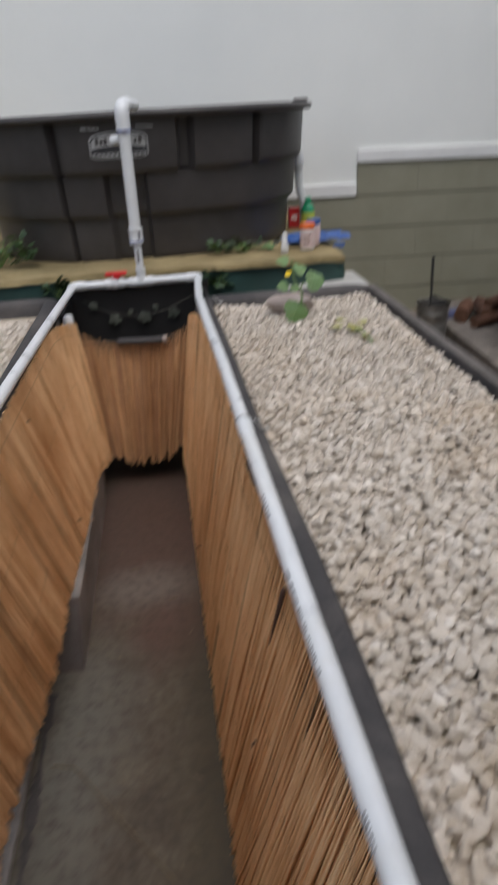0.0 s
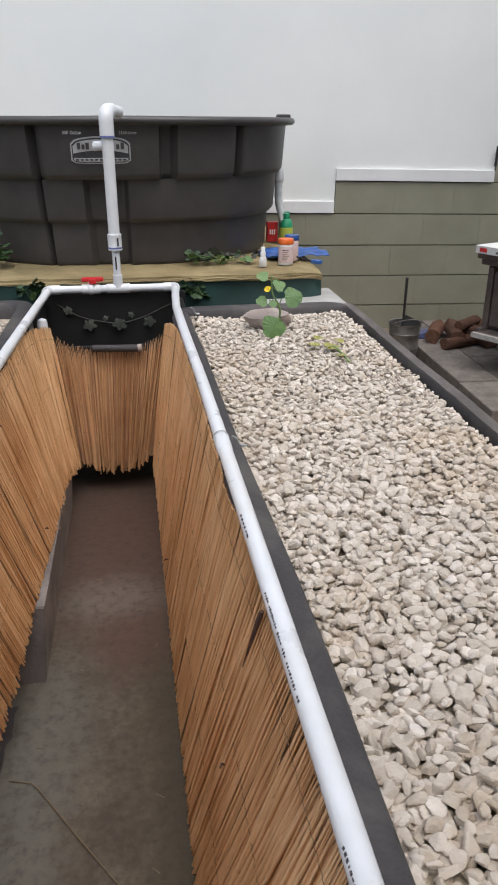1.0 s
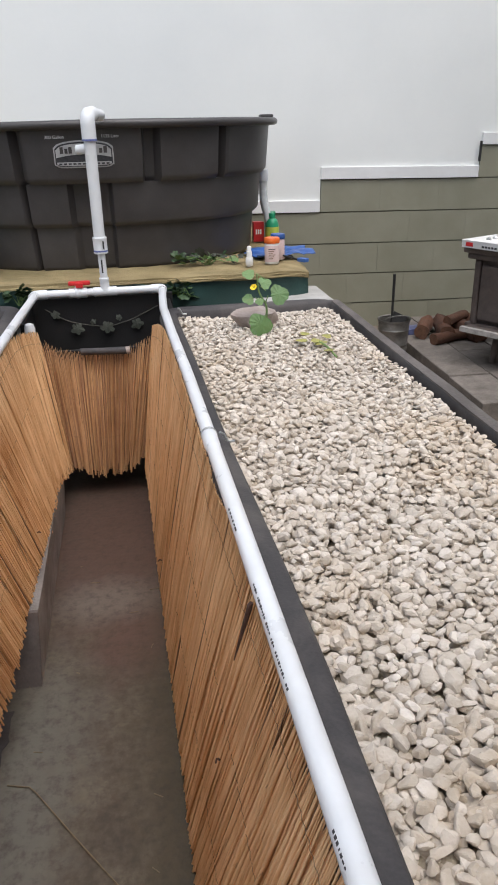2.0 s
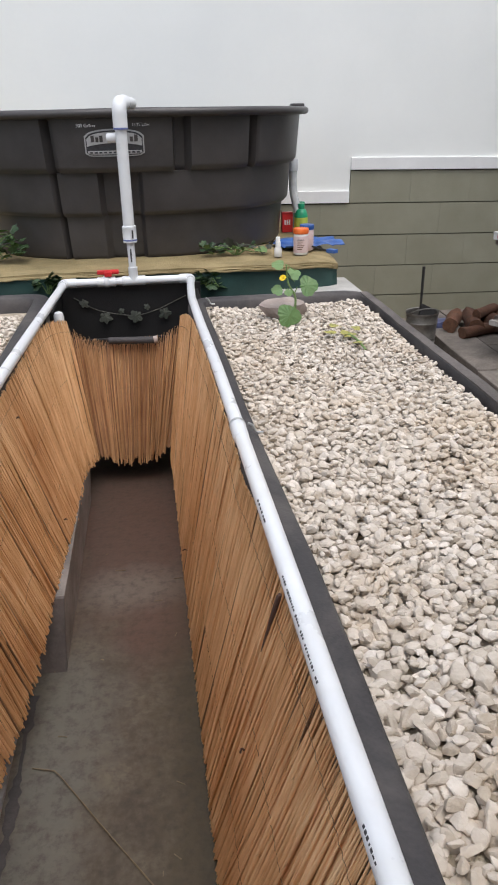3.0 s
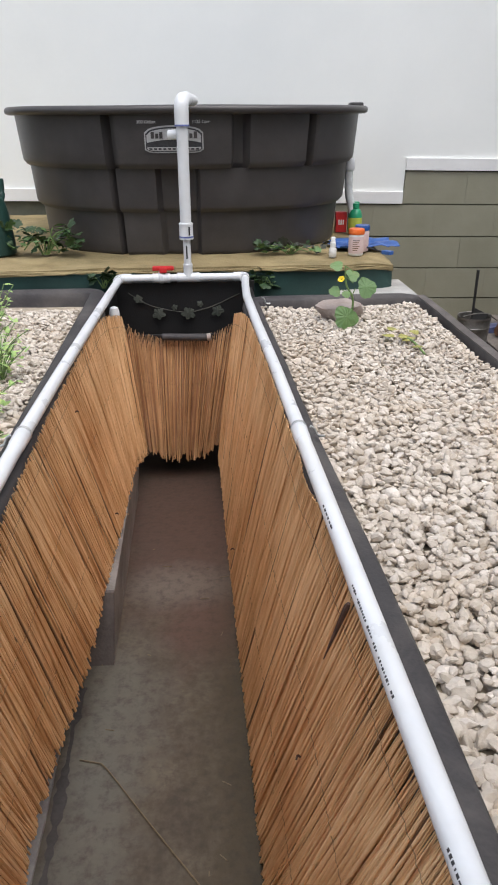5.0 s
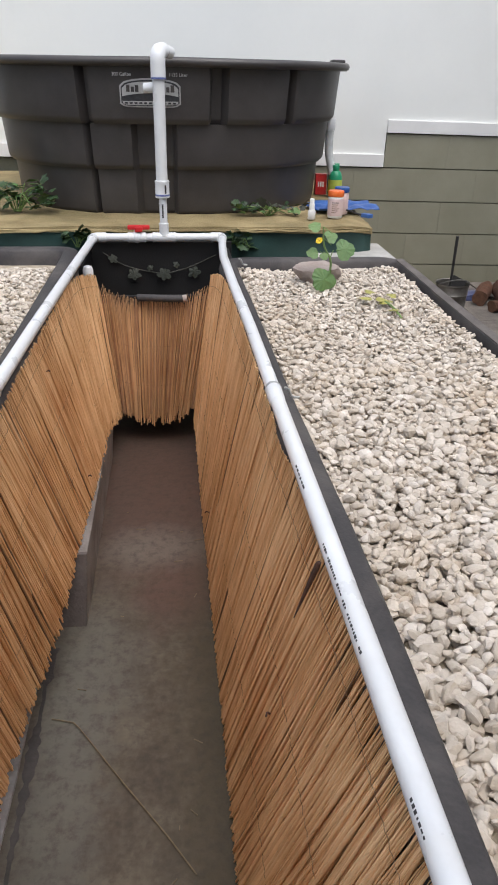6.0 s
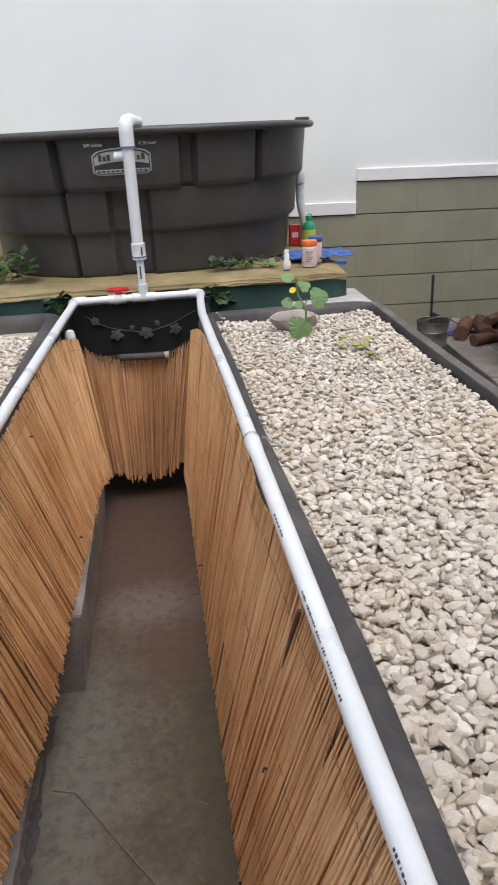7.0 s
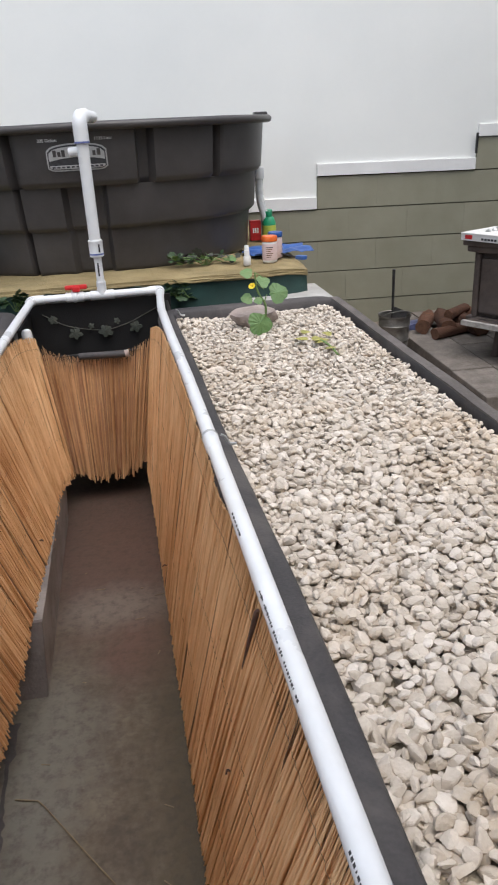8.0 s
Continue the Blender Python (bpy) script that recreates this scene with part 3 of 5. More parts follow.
scatter_gravel("gravel", RX0 + 0.01, RX1 - 0.028, BY0 + 0.06, BY1 - 0.066, "pale cream limestone gravel filling the grow bed", 5, 0.8,
               0.35, lambda y: right_edge(y) + 0.052)
scatter_gravel("gravel", LX0 + 0.062, LX1 - 0.058, BY0 + 0.06, BY1 + 0.05, "pale cream limestone gravel around the seedlings", 8, -1,
               1.15, None, -0.016)

# reed screens
def lean_at(y, most):
    """How far a reed's foot stands beyond its top along the pit."""
    return most * min(1.0, max(0.0, (2.66 - y) / 0.85))



def reed_shape(length, radius, seed):
    r = random.Random(seed)
    pts, rad = [], []
    bow = r.uniform(-0.003, 0.003)
    bow2 = r.uniform(-0.004, 0.004)
    n = 5
    for i in range(n + 1):
        f = i / n
        pts.append((bow * math.sin(math.pi * f), bow2 * math.sin(math.pi * f), length * f))
        rad.append(radius * (1.05 - 0.2 * f) * (1.1 if i in (2, 4) else 1.0) * (0.4 if i == n else 1.0))
    return tube(pts, rad, 6)


def reed_screen(name, line, label, parts_between, spacing, seed, twigs):
    """Reeds along line(s): s in metres -> (top point, bottom point). The stretch parts_between is built reed by reed."""
    r = random.Random(seed)
    screen = thing(name, label, "reed screen", (0, 0, 0), group="reed screens")
    protos = [reed_shape(1.0, (0.0018 if line("tidy") else 0.0016) + (0.0003 if line("tidy") else 0.0005) * (i % 4), seed * 40 + i).mesh("reed", M_REED_END_SHADED if line("tidy") else M_REED, True, 60) for i in range(10)]
    dark = reed_shape(1.0, 0.0021, seed * 40 + 30).mesh("reed", M_REED_DARK, True, 60)
    mass, old = Shape(), Shape()
    length, pieces = line(None), 0
    s = 0.0
    while s < length:
        top, bottom = line(s)
        depth = r.choice((0.0, 0.0006, 0.0012, 0.002))
        side = line("out")(s) * depth
        calm = 0.3 if line("tidy") else 1.0
        top = top + side + Vector((calm * r.uniform(-.002, .002), r.uniform(-.004, .004), line("rag") * (r.uniform(-1, 1) - (r.random() < .06) * r.uniform(0, 3))))
        bottom = bottom + side + Vector((calm * r.uniform(-.004, .004), r.gauss(0, .007), r.uniform(-.022, .022)))
        d = top - bottom
        q = d.to_track_quat("Z", "Y")
        m = Matrix.LocRotScale(bottom, q, (r.uniform(.85, 1.25), r.uniform(.85, 1.25), d.length))
        if parts_between[0] <= s <= parts_between[1] and pieces < 300:
            ob = new("reed", dark if r.random() < 0.02 else r.choice(protos))
            ob.parent = screen
            ob.matrix_basis = m
            pieces += 1
        else:
            sh = reed_shape(1.0, r.choice((0.0016, 0.0021, 0.0026, 0.0031)), r.randint(0, 9999)).moved(m)
            (old if r.random() < 0.02 else mass).add(sh.v, sh.f)
        s += spacing * (r.uniform(0.93, 1.07) if line("tidy") else r.uniform(0.8, 1.2))
    # a coarser second layer closes the gaps
    s = 0.0
    while s < length:
        top, bottom = line(s)
        side = line("out")(s) * line("back")
        top = top + side + Vector((0, r.uniform(-.004, .004), r.uniform(-.03, -.012)))
        bottom = bottom + side + Vector((0, r.uniform(-.006, .006), r.uniform(0.0, .03)))
        d = top - bottom
        m = Matrix.LocRotScale(bottom, d.to_track_quat("Z", "Y"), (1, 1, d.length))
        sh = reed_shape(1.0, 0.0048, r.randint(0, 9999)).moved(m)
        mass.add(sh.v, sh.f)
        s += 0.0062
    if mass.v:
        tagged(part("reed_mass", mass, M_REED_END_MASS_SHADED if line("tidy") else M_REED_MASS, screen, "", True, 60), kind="stuff")
    if old.v:
        tagged(part("weathered_reeds", old, M_REED_DARK, screen, "", True, 60), kind="stuff")
    # stitching threads, over and under the stems
    for f in (0.3, 0.62, 0.93):
        pts, count = [], int(length / 0.008)
        for k in range(count):
            q = length * k / (count - 1)
            top, bottom = line(q)
            pts.append(bottom.lerp(top, f) - line("out")(q) * (0.0042 if k % 2 else 0.0026) + Vector((0, 0, 0.0007 if k % 4 < 2 else -0.0007)))
        part("stitching", tube(pts, 0.0004, 4), M_WIRE, screen)
    # curled leaf stubs that stick out of the mat
    for q, f in twigs:
        top, bottom = line(q)
        p, d = bottom.lerp(top, f) - line("out")(q) * 0.004, -line("out")(q)
        a = r.uniform(0.7, 1.3)
        pts = [p, p + d * 0.006 * a + Vector((0, 0.001, 0.004)), p + d * 0.010 * a + Vector((0, -0.008, 0.004))]
        part("leaf_stub", tube(bend(pts, 0.006, 3), 0.0018, 6), M_HUSK, screen, "dark curled leaf stub", True)
    return screen


def right_line(s):
    if s is None:
        return 2.9
    if s == "rag":
        return 0.0015
    if s == "back":
        return 0.0055
    if s == "tidy":
        return False
    if s == "out":
        return lambda q: Vector((1, 0, 0))
    y = -0.2 + s
    k = max(0.0, (y - 2.3) / 0.42)
    gap = 0.014 * max(0.0, 1 - ((y - 1.29) / 0.09) ** 2)
    top = Vector((rim_edge(y) - 0.005 - 0.026 * k * k - gap * 0.15, y, 0.742 - 0.075 * k * k - gap))
    foot = min(y + min(lean_at(y, 0.26), float(np.interp(y, [0.3, 0.5, 0.65, 0.85], [0.02, 0.11, 0.2, 0.26]))), 2.72 + 0.05 * k)
    bottom = Vector((0.122 - 0.014 * max(0.0, foot - 1.2) - 0.006 * k * k, foot, 0.012 + 0.1 * k))
    return top, bottom


def left_line(s):
    if s is None:
        return 2.9
    if s == "rag":
        return 0.007
    if s == "back":
        return 0.0055
    if s == "tidy":
        return False
    if s == "out":
        return lambda q: Vector((-1, 0, 0))
    y = -0.2 + s
    k = max(0.0, (y - 2.3) / 0.42)
    top = Vector((-0.297 + 0.014 * max(0, y - 1.2) + 0.045 * k * k, y, float(np.interp(y, [1.15, 1.6], [0.713, 0.737])) - 0.072 * k * k))
    foot = min(y + lean_at(y, 0.25), 2.72 + 0.05 * k)
    bottom = Vector((float(np.interp(foot, [0.9, 1.18, 1.33, 1.575, 2.08, 2.75], [-0.305, -0.3, -0.287, -0.243, -0.217, -0.206])) + 0.025 * k * k, foot, float(np.interp(foot, [1.4, 1.65, 2.5, 2.75], [0.115, 0.19, 0.19, 0.13]))))
    return top, bottom


def end_line(s):
    if s is None:
        return 0.46
    if s == "rag":
        return 0.010
    if s == "back":
        return 0.006
    if s == "tidy":
        return True
    if s == "out":
        return lambda q: Vector((0, 1, 0))
    f = s / 0.46
    x = -0.262 + s
    e = abs(2 * f - 1)
    top = Vector((x, 2.72 - 0.05 * e ** 3, 0.592 + (0.085 * ((e - 0.42) / 0.58) ** 1.5 if e > 0.42 else 0)))
    bx = -0.215 + 0.315 * f
    bottom = Vector((bx, 2.73, 0.1 + 0.05 * e * e))
    return top, bottom


reed_screen("reed_screen", right_line, "tan split-reed screen leaning against the gravel bed", (0.65, 1.3), 0.0024, 1, ((1.075, 0.52), (2.0, 0.15)))
reed_screen("reed_screen", left_line, "tan split-reed screen hanging along the planted bed", (1.2, 1.85), 0.0024, 2, ((2.0, 0.86), (1.99, 0.15)))
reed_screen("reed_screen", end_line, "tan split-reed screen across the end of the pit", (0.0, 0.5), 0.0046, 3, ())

stub_top, stub_foot = right_line(1.14)
shift = Vector((-0.0045, 0, 0))
husk = part("broken_stem", tube([stub_foot.lerp(stub_top, f) + shift for f in (0.8, 0.86, 0.93, 0.975, 0.985)], [0.0012, 0.0028, 0.0042, 0.0046, 0.0025], 8), M_HUSK, None, "", True)
tagged(husk, "dark broken reed stem caught in the tan screen", "reed stem")

# dark tub behind the end screen
sump = thing("sump_tub", "black plastic tub behind the end reed screen", "tub", (0, 2.9, 0))
part("front_lip", tube(bend([(-0.098, -0.198, 0.596), (0.065, -0.198, 0.59)], 0.02), 0.0125, 12), M_TUB, sump, "rounded black front lip", True)
part("lip_cap", tube([(0.063, -0.198, 0.59), (0.077, -0.198, 0.592)], 0.0135, 12), M_ROCK, sump, "pale grey end of the lip", True)
part("front_wall", box(-0.26, 0.2, -0.135, -0.12, 0.16, 0.585, 0.003), M_LINER, sump)
part("back_wall", box(-0.3, 0.26, 0.125, 0.14, 0.16, 0.725, 0.003), M_LINER, sump)
part("side_wall", box(-0.3, -0.285, -0.16, 0.125, 0.16, 0.7, 0.003), M_LINER, sump)
part("side_wall", box(0.235, 0.25, -0.16, 0.125, 0.16, 0.7, 0.003), M_LINER, sump)
part("bottom", box(-0.285, 0.235, -0.16, 0.125, 0.155, 0.17, 0.003), M_LINER, sump)

garland = thing("ivy_garland", "greyish faded ivy garland against the black tub", "garland", (0, 3.02, 0.615))
vine = [(-0.24, 0, 0.07), (-0.16, -0.005, 0.02), (-0.08, -0.01, 0.0), (0.0, -0.008, -0.012), (0.09, -0.01, 0.012), (0.2, 0, 0.06)]
part("stem", tube(bend(vine, 0.03), 0.0022, 6), M_STEM_DRY, garland, "", True)
for x, z, size, turn in ((-0.19, 0.045, 0.045, 150), (-0.125, -0.005, 0.062, 185), (0.0, -0.004, 0.066, 170), (0.105, 0.0, 0.06, 195), (0.055, 0.01, 0.032, 120), (-0.07, 0.0, 0.03, 230)):
    lf = part("leaf", leaf_shape(size * 0.92, 5, 0.35, 0.3, rng), M_LEAF_DRY, garland)
    lf.matrix_basis = pose(x, -0.014, z + 0.022, 80, 0, 0) @ pose(0, 0, 0, 0, 0, turn)

# ---- white pipe frame with riser ----
R = 0.0144
frame_pipe = thing("pipe_loop", "white plastic pipe loop with riser and red valve handle", "pipework", (0, 3.0, 0.747))


def loc(p):
    return (p[0], p[1] - 3.0, p[2] - 0.747)


def fitting(name, a, b, r, label=""):
    """A socket with slightly raised lips."""
    a, b = Vector(loc(a)), Vector(loc(b))
    pts = [a.lerp(b, f) for f in (0, 0.06, 0.12, 0.88, 0.94, 1)]
    return part(name, tube(pts, [r * 0.97, r * 1.05, r, r, r * 1.05, r * 0.97], 16), M_PVC, frame_pipe, label, True, 50)


right_run = [(0.222, 2.985, 0.747), (0.213, 2.85, 0.747), (0.2055, 2.65, 0.747), (0.212, 2.3, 0.747), (0.2235, 1.9, 0.747), (0.2308, 1.49, 0.747),
             (0.2372, 1.1, 0.748), (0.2443, 0.6, 0.75), (0.2475, 0.2, 0.75), (0.2475, -0.6, 0.75)]
left_run = [(-0.266, 2.985, 0.747), (-0.272, 2.85, 0.747), (-0.28, 2.65, 0.748), (-0.292, 2.3, 0.75), (-0.305, 1.9, 0.752), (-0.315, 1.5, 0.754),
            (-0.321, 1.1, 0.754), (-0.325, 0.6, 0.754), (-0.325, -0.6, 0.754)]
part("side_pipe", tube([loc(p) for p in right_run], R, 18), M_PVC, frame_pipe, "", True, 50)
part("side_pipe", tube([loc(p) for p in left_run], R, 18), M_PVC, frame_pipe, "", True, 50)
part("cross_pipe", tube([loc((-0.262, 3.0, 0.747)), loc((0.218, 3.0, 0.747))], R, 18), M_PVC, frame_pipe, "", True, 50)
for sx, x in ((1, 0.222), (-1, -0.266)):
    part("elbow", tube(bend([loc((x - sx * 0.045, 3.0, 0.747)), loc((x, 3.0, 0.747)), loc((x - 0.004, 2.955, 0.747))], 0.02, 8), R * 1.24, 18), M_PVC, frame_pipe, "", True, 50)
for x, z, bell in ((0.2305, 0.747, 0.2311), (-0.315, 0.754, -0.3162)):
    a, c = Vector(loc((x, 1.492, z))), Vector(loc((bell, 1.425, z)))
    part("bell_end", tube([a, a.lerp(c, 0.05), a.lerp(c, 0.8), c], [R * 1.03, R * 1.13, R * 1.12, R * 1.01], 18), M_PVC, frame_pipe, "flared pipe socket", True, 50)
    for y in (1.495, 1.489):
        loop = [loc((x + R * 1.12 * math.cos(q), y + 0.003 * math.sin(q), z + R * 1.12 * math.sin(q))) for q in [2 * math.pi * k / 20 for k in range(21)]]
        part("tie_loop", tube(loop, 0.0011, 6), M_STEEL, frame_pipe, "thin wire tie round the pipe", True)
fitting("tee", (-0.045, 3.0, 0.747), (0.045, 3.0, 0.747), R * 1.26)
fitting("tee", (0, 3.0, 0.75), (0, 3.0, 0.80), R * 1.24)
fitting("valve_body", (-0.138, 3.0, 0.747), (-0.07, 3.0, 0.747), R * 1.32)
valve = part("valve_ball", lathe([(0.008, -0.02), (0.019, -0.012), (0.022, 0.0), (0.019, 0.014), (0.010, 0.022), (0.009, 0.032)], 16), M_PVC, frame_pipe, "", True)
valve.location = loc((-0.104, 3.0, 0.747))
handle = part("valve_handle", Shape(), M_RED, frame_pipe, "red T-shaped valve handle")
h = box(-0.042, 0.042, -0.011, 0.011, 0.0, 0.016, 0.005)
h.add(*(lambda b: (b.v, b.f))(box(-0.014, 0.014, -0.018, 0.018, -0.008, 0.012, 0.004)))
handle.data = h.mesh("valve_handle", M_RED)
handle.location = loc((-0.096, 3.0, 0.776))
part("riser", tube([loc((0, 3.0, 0.79)), loc((-0.001, 3.0, 0.91))], R, 18), M_PVC, frame_pipe, "", True, 50)
fitting("reducer", (-0.001, 3.0, 0.892), (-0.0015, 3.0, 0.953), 0.0262)
part("upper_riser", tube([loc((-0.0015, 3.0, 0.95)), loc((-0.001, 3.001, 1.315))], 0.0212, 20), M_PVC, frame_pipe, "", True, 50)
part("top_elbow", tube(bend([loc((-0.001, 3.001, 1.29)), loc((-0.001, 3.002, 1.372)), loc((0.016, 3.07, 1.376))], 0.04, 8), 0.0262, 20), M_PVC, frame_pipe, "", True, 50)
part("spout", tube([loc((0.015, 3.066, 1.376)), loc((0.028, 3.14, 1.376)), loc((0.04, 3.2, 1.374))], 0.0212, 18), M_PVC, frame_pipe, "", True, 50)
part("wall_elbow", tube(bend([loc((-0.0, 3.01, 1.262)), loc((-0.05, 3.03, 1.258))], 0.02, 4), 0.017, 14), M_PVC, frame_pipe, "", True, 50)
for z0, r0 in ((1.287, 0.0272), (0.899, 0.0268)):
    part("primer_ring", tube([loc((-0.001, 3.0, z0)), loc((-0.001, 3.0, z0 + 0.006))], r0, 20), M_PRIMER, frame_pipe, "smeared blue primer ring", True, 50)
for x, z0, z1 in ((0.011, 0.91, 0.94), (-0.002, 0.82, 0.87)):
    part("print", box(x - 0.003, x + 0.003, -0.0285 if z0 > .9 else -0.0145, -0.0262 if z0 > .9 else -0.0125, z0 - 0.747, z1 - 0.747, 0), M_INK, frame_pipe)


def pipe_print(y0, y1, n, seed):
    """Unreadable printing along the pit side of the pipe, as plain bars."""
    r = random.Random(seed)
    for i in range(n):
        y = y0 + (y1 - y0) * (i + 0.5) / n
        x = np.interp(y, [0.2, 0.6, 1.1, 1.49, 1.9], [0.2475, 0.2443, 0.2372, 0.2308, 0.2235])
        if n > 10 and (i % 9 == 4 or r.random() < 0.08):
            continue
        w = abs(y1 - y0) / n * r.uniform(0.2, 0.5)
        tall = r.uniform(0.0008, 0.0018)
        a = radians(143)
        b = box(-0.0006, 0.0006, -w * 0.8, w * 0.8, -tall, tall, 0)
        b.moved(Matrix.Translation(loc((x + math.cos(a) * (R + 0.0003), y, 0.7485 + math.sin(a) * (R + 0.0003)))) @ pose(0, 0, 0, 0, 33, 0))
        part("print", b, M_INK, frame_pipe)


pipe_print(1.165, 1.09, 6, 3)
pipe_print(0.95, 0.745, 34, 4)
pipe_print(0.575, 0.535, 7, 5)
for x, y, z in ((0.262, 1.47, 0.736), (0.262, 2.58, 0.736), (-0.345, 1.47, 0.738)):
    clip = part("pipe_clip", tube([(-0.012, 0, 0.025), (-0.004, 0, 0.02), (0.002, 0, 0.006), (0.008, 0, 0.003), (0.018, 0, 0.003)], 0.0028, 8), M_STEEL, None, "", True)
    clip.matrix_basis = pose(x + (0.0 if x > 0 else -0.0), y, z, 0, 0, 0 if x > 0 else 180)
    tagged(clip, "small bright metal pipe clip screwed to the rim", "clip", group="pipe clips")
cap = part("pipe_stub", lathe([(0.016, 0), (0.018, 0.004), (0.018, 0.03), (0.014, 0.042), (0.006, 0.046)], 18), M_PVC, None, "", True)
cap.location = (-0.262, 2.70, 0.665)
tagged(cap, "short white capped pipe stub beside the reeds", "pipe cap")

# ---- platform and stock tank ----
platform = thing("platform", "low platform wrapped in green tarp with burlap on top", "platform", (0, 3.1, 0))
part("base_block", box(-2.3, 0.80, 0.06, 1.75, 0.0, 0.62, 0.01), M_GREYBLOCK, platform)


def droop(shape, x0, x1):
    """Rounds the free end of the cloth-covered platform."""
    out = []
    for x, y, z in shape.v:
        d = max(0.0, (x - x0) / (x1 - x0))
        front = max(0.0, 1 - (y + 0.02) / 0.4)
        out.append((x - 0.02 * d * d * front, y + 0.05 * d ** 3 * front, z - 0.016 * d ** 3))
    shape.v = out
    return shape


part("tarp", droop(wobble_box(-2.35, 0.866, -0.004, 1.8, 0.635, 0.752, 0.015, 60, 20, 4, 3), 0.66, 0.87), M_TARP, platform, "wrinkled dark green tarp", True, 60)
part("burlap_cover", droop(wobble_box(-2.36, 0.872, -0.004, 1.78, 0.744, 0.768, 0.009, 60, 28, 1, 9), 0.66, 0.87), M_BURLAP, platform, "faded tan burlap cover", True, 60)
skirt = Shape()
cols, rows_ = 150, 5
for i in range(cols + 1):
    x = -2.3 + 3.15 * i / cols
    drop = 0.012 + 0.008 * noise.noise((x * 4, 0, 7)) + 0.008 * noise.noise((x * 21, 3, 7))
    for j in range(rows_):
        skirt.v.append((x, -0.016 - 0.006 * j / rows_ + 0.006 * noise.noise((x * 9, j, 2)), 0.762 - drop * j / (rows_ - 1)))
for i in range(cols):
    for j in range(rows_ - 1):
        a = i * rows_ + j
        skirt.f.append((a, a + 1, a + 1 + rows_, a + rows_))
sk = part("burlap_edge", droop(skirt, 0.66, 0.87), M_BURLAP, platform, "frayed hanging burlap edge", True)
sk.modifiers.new("thick", "SOLIDIFY").thickness = 0.004
side_slab = part("cap_block", box(-0.2, 0.13, -0.16, 0.16, 0.0, 0.068, 0.008), M_GREYBLOCK)
side_slab.location = (0.79, 3.13, 0.595)
tagged(side_slab, "pale grey concrete cap block beside the platform", "block")
for zz in (0.0, 0.2, 0.4):
    blk = part("concrete_block", box(-0.19, 0.12, -0.15, 0.15, 0.0, 0.193, 0.006), M_GREYBLOCK)
    blk.location = (0.79, 3.13, zz)
    tagged(blk, "pale grey concrete block stacked beside the platform", "block", group="stacked blocks")

TC = Vector((0.022, 4.06, 0.762))
TA, TB = 0.823, 0.80


def ring_point(a, scale_out):
    """A rounded-square outline: angle -> point on the tank's outline."""
    p = 2.45
    c, s_ = math.cos(a), math.sin(a)
    r = (abs(c) ** p + abs(s_) ** p) ** (-1 / p)
    return r * c * (TA + scale_out), r * s_ * (TB + scale_out)


def step01(x, a, b):
    f = min(1, max(0, (x - a) / (b - a)))
    return f * f * (3 - 2 * f)


# (bottom, top, offset at bottom, offset at top, grooves as (x from, x to) across the front)
TIERS = [
    (0.0, 0.188, -0.112, -0.096, [(-0.14, 0.032), (-0.35, -0.343)]),
    (0.188, 0.362, -0.07, -0.056, [(-0.145, 0.028), (-0.35, -0.343)]),
    (0.362, 0.572, -0.03, -0.012, [(-0.345, -0.315), (0.187, 0.24), (0.515, 0.535)]),
]


def tank_offset(x, z):
    for z0, z1, o0, o1, grooves in TIERS:
        if z <= z1 + 1e-6:
            f = (z - z0) / (z1 - z0)
            o = o0 + (o1 - o0) * f
            for g0, g1 in grooves:
                inside = step01(x, g0 - 0.012, g0 + 0.006) * (1 - step01(x, g1 - 0.006, g1 + 0.012))
                o -= 0.04 * inside
            o -= 0.012 * (1 - step01(f, 0.0, 0.09))
            return o
    return TIERS[-1][3]


tank = thing("stock_tank", "large black plastic stock tank on the burlap platform", "tank", TC)
angles = []
n_front = 300
for i in range(n_front + 1):
    angles.append(math.pi + math.pi * i / n_front)
for i in range(1, 60):
    angles.append(math.pi * i / 60)
levels = []
for z0, z1, *_ in TIERS:
    levels += [z0 + (z1 - z0) * f for f in (0.003, 0.03, 0.07, 0.12, 0.35, 0.6, 0.85, 0.95, 0.999)]
body = Shape()
for z in levels:
    for a in angles:
        bx, by = ring_point(a, 0.0)
        o = tank_offset(bx if by < 0 else bx * 0.97, z)
        x, y = ring_point(a, o)
        body.v.append((x, y, z))
na = len(angles)
for j in range(len(levels) - 1):
    for i in range(na):
        k = (i + 1) % na
        body.f.append((j * na + i, j * na + k, (j + 1) * na + k, (j + 1) * na + i))
body.f.append(tuple(reversed(range(na))))
part("tank_floor", lathe([(0.02, 0.035), (0.55, 0.034), (0.62, 0.03), (0.62, 0.012), (0.02, 0.012)], 48), M_TANK, tank)
part("body", body, M_TANK, tank, "stepped black tank wall with moulded panels", True, 38)
rim = Shape()
prof = [(-0.012, 0.565), (0.014, 0.566), (0.026, 0.572), (0.029, 0.582), (0.026, 0.592), (0.016, 0.598), (-0.004, 0.599), (-0.02, 0.594), (-0.034, 0.58), (-0.06, 0.55), (-0.13, 0.3), (-0.2, 0.02)]
rim_angles = [2 * math.pi * i / 160 for i in range(160)]
for a in rim_angles:
    for o, z in prof:
        x, y = ring_point(a, o)
        rim.v.append((x, y, z + 0.004 * noise.noise((x * 2, y * 2, 5))))
m = len(prof)
for i in range(160):
    k = (i + 1) % 160
    for j in range(m - 1):
        rim.f.append((i * m + j, k * m + j, k * m + j + 1, i * m + j + 1))
part("rim", rim, M_TANK, tank, "rolled black tank rim", True, 50)
ear = box(-0.03, 0.035, -0.03, 0.03, 0.0, 0.022, 0.008)
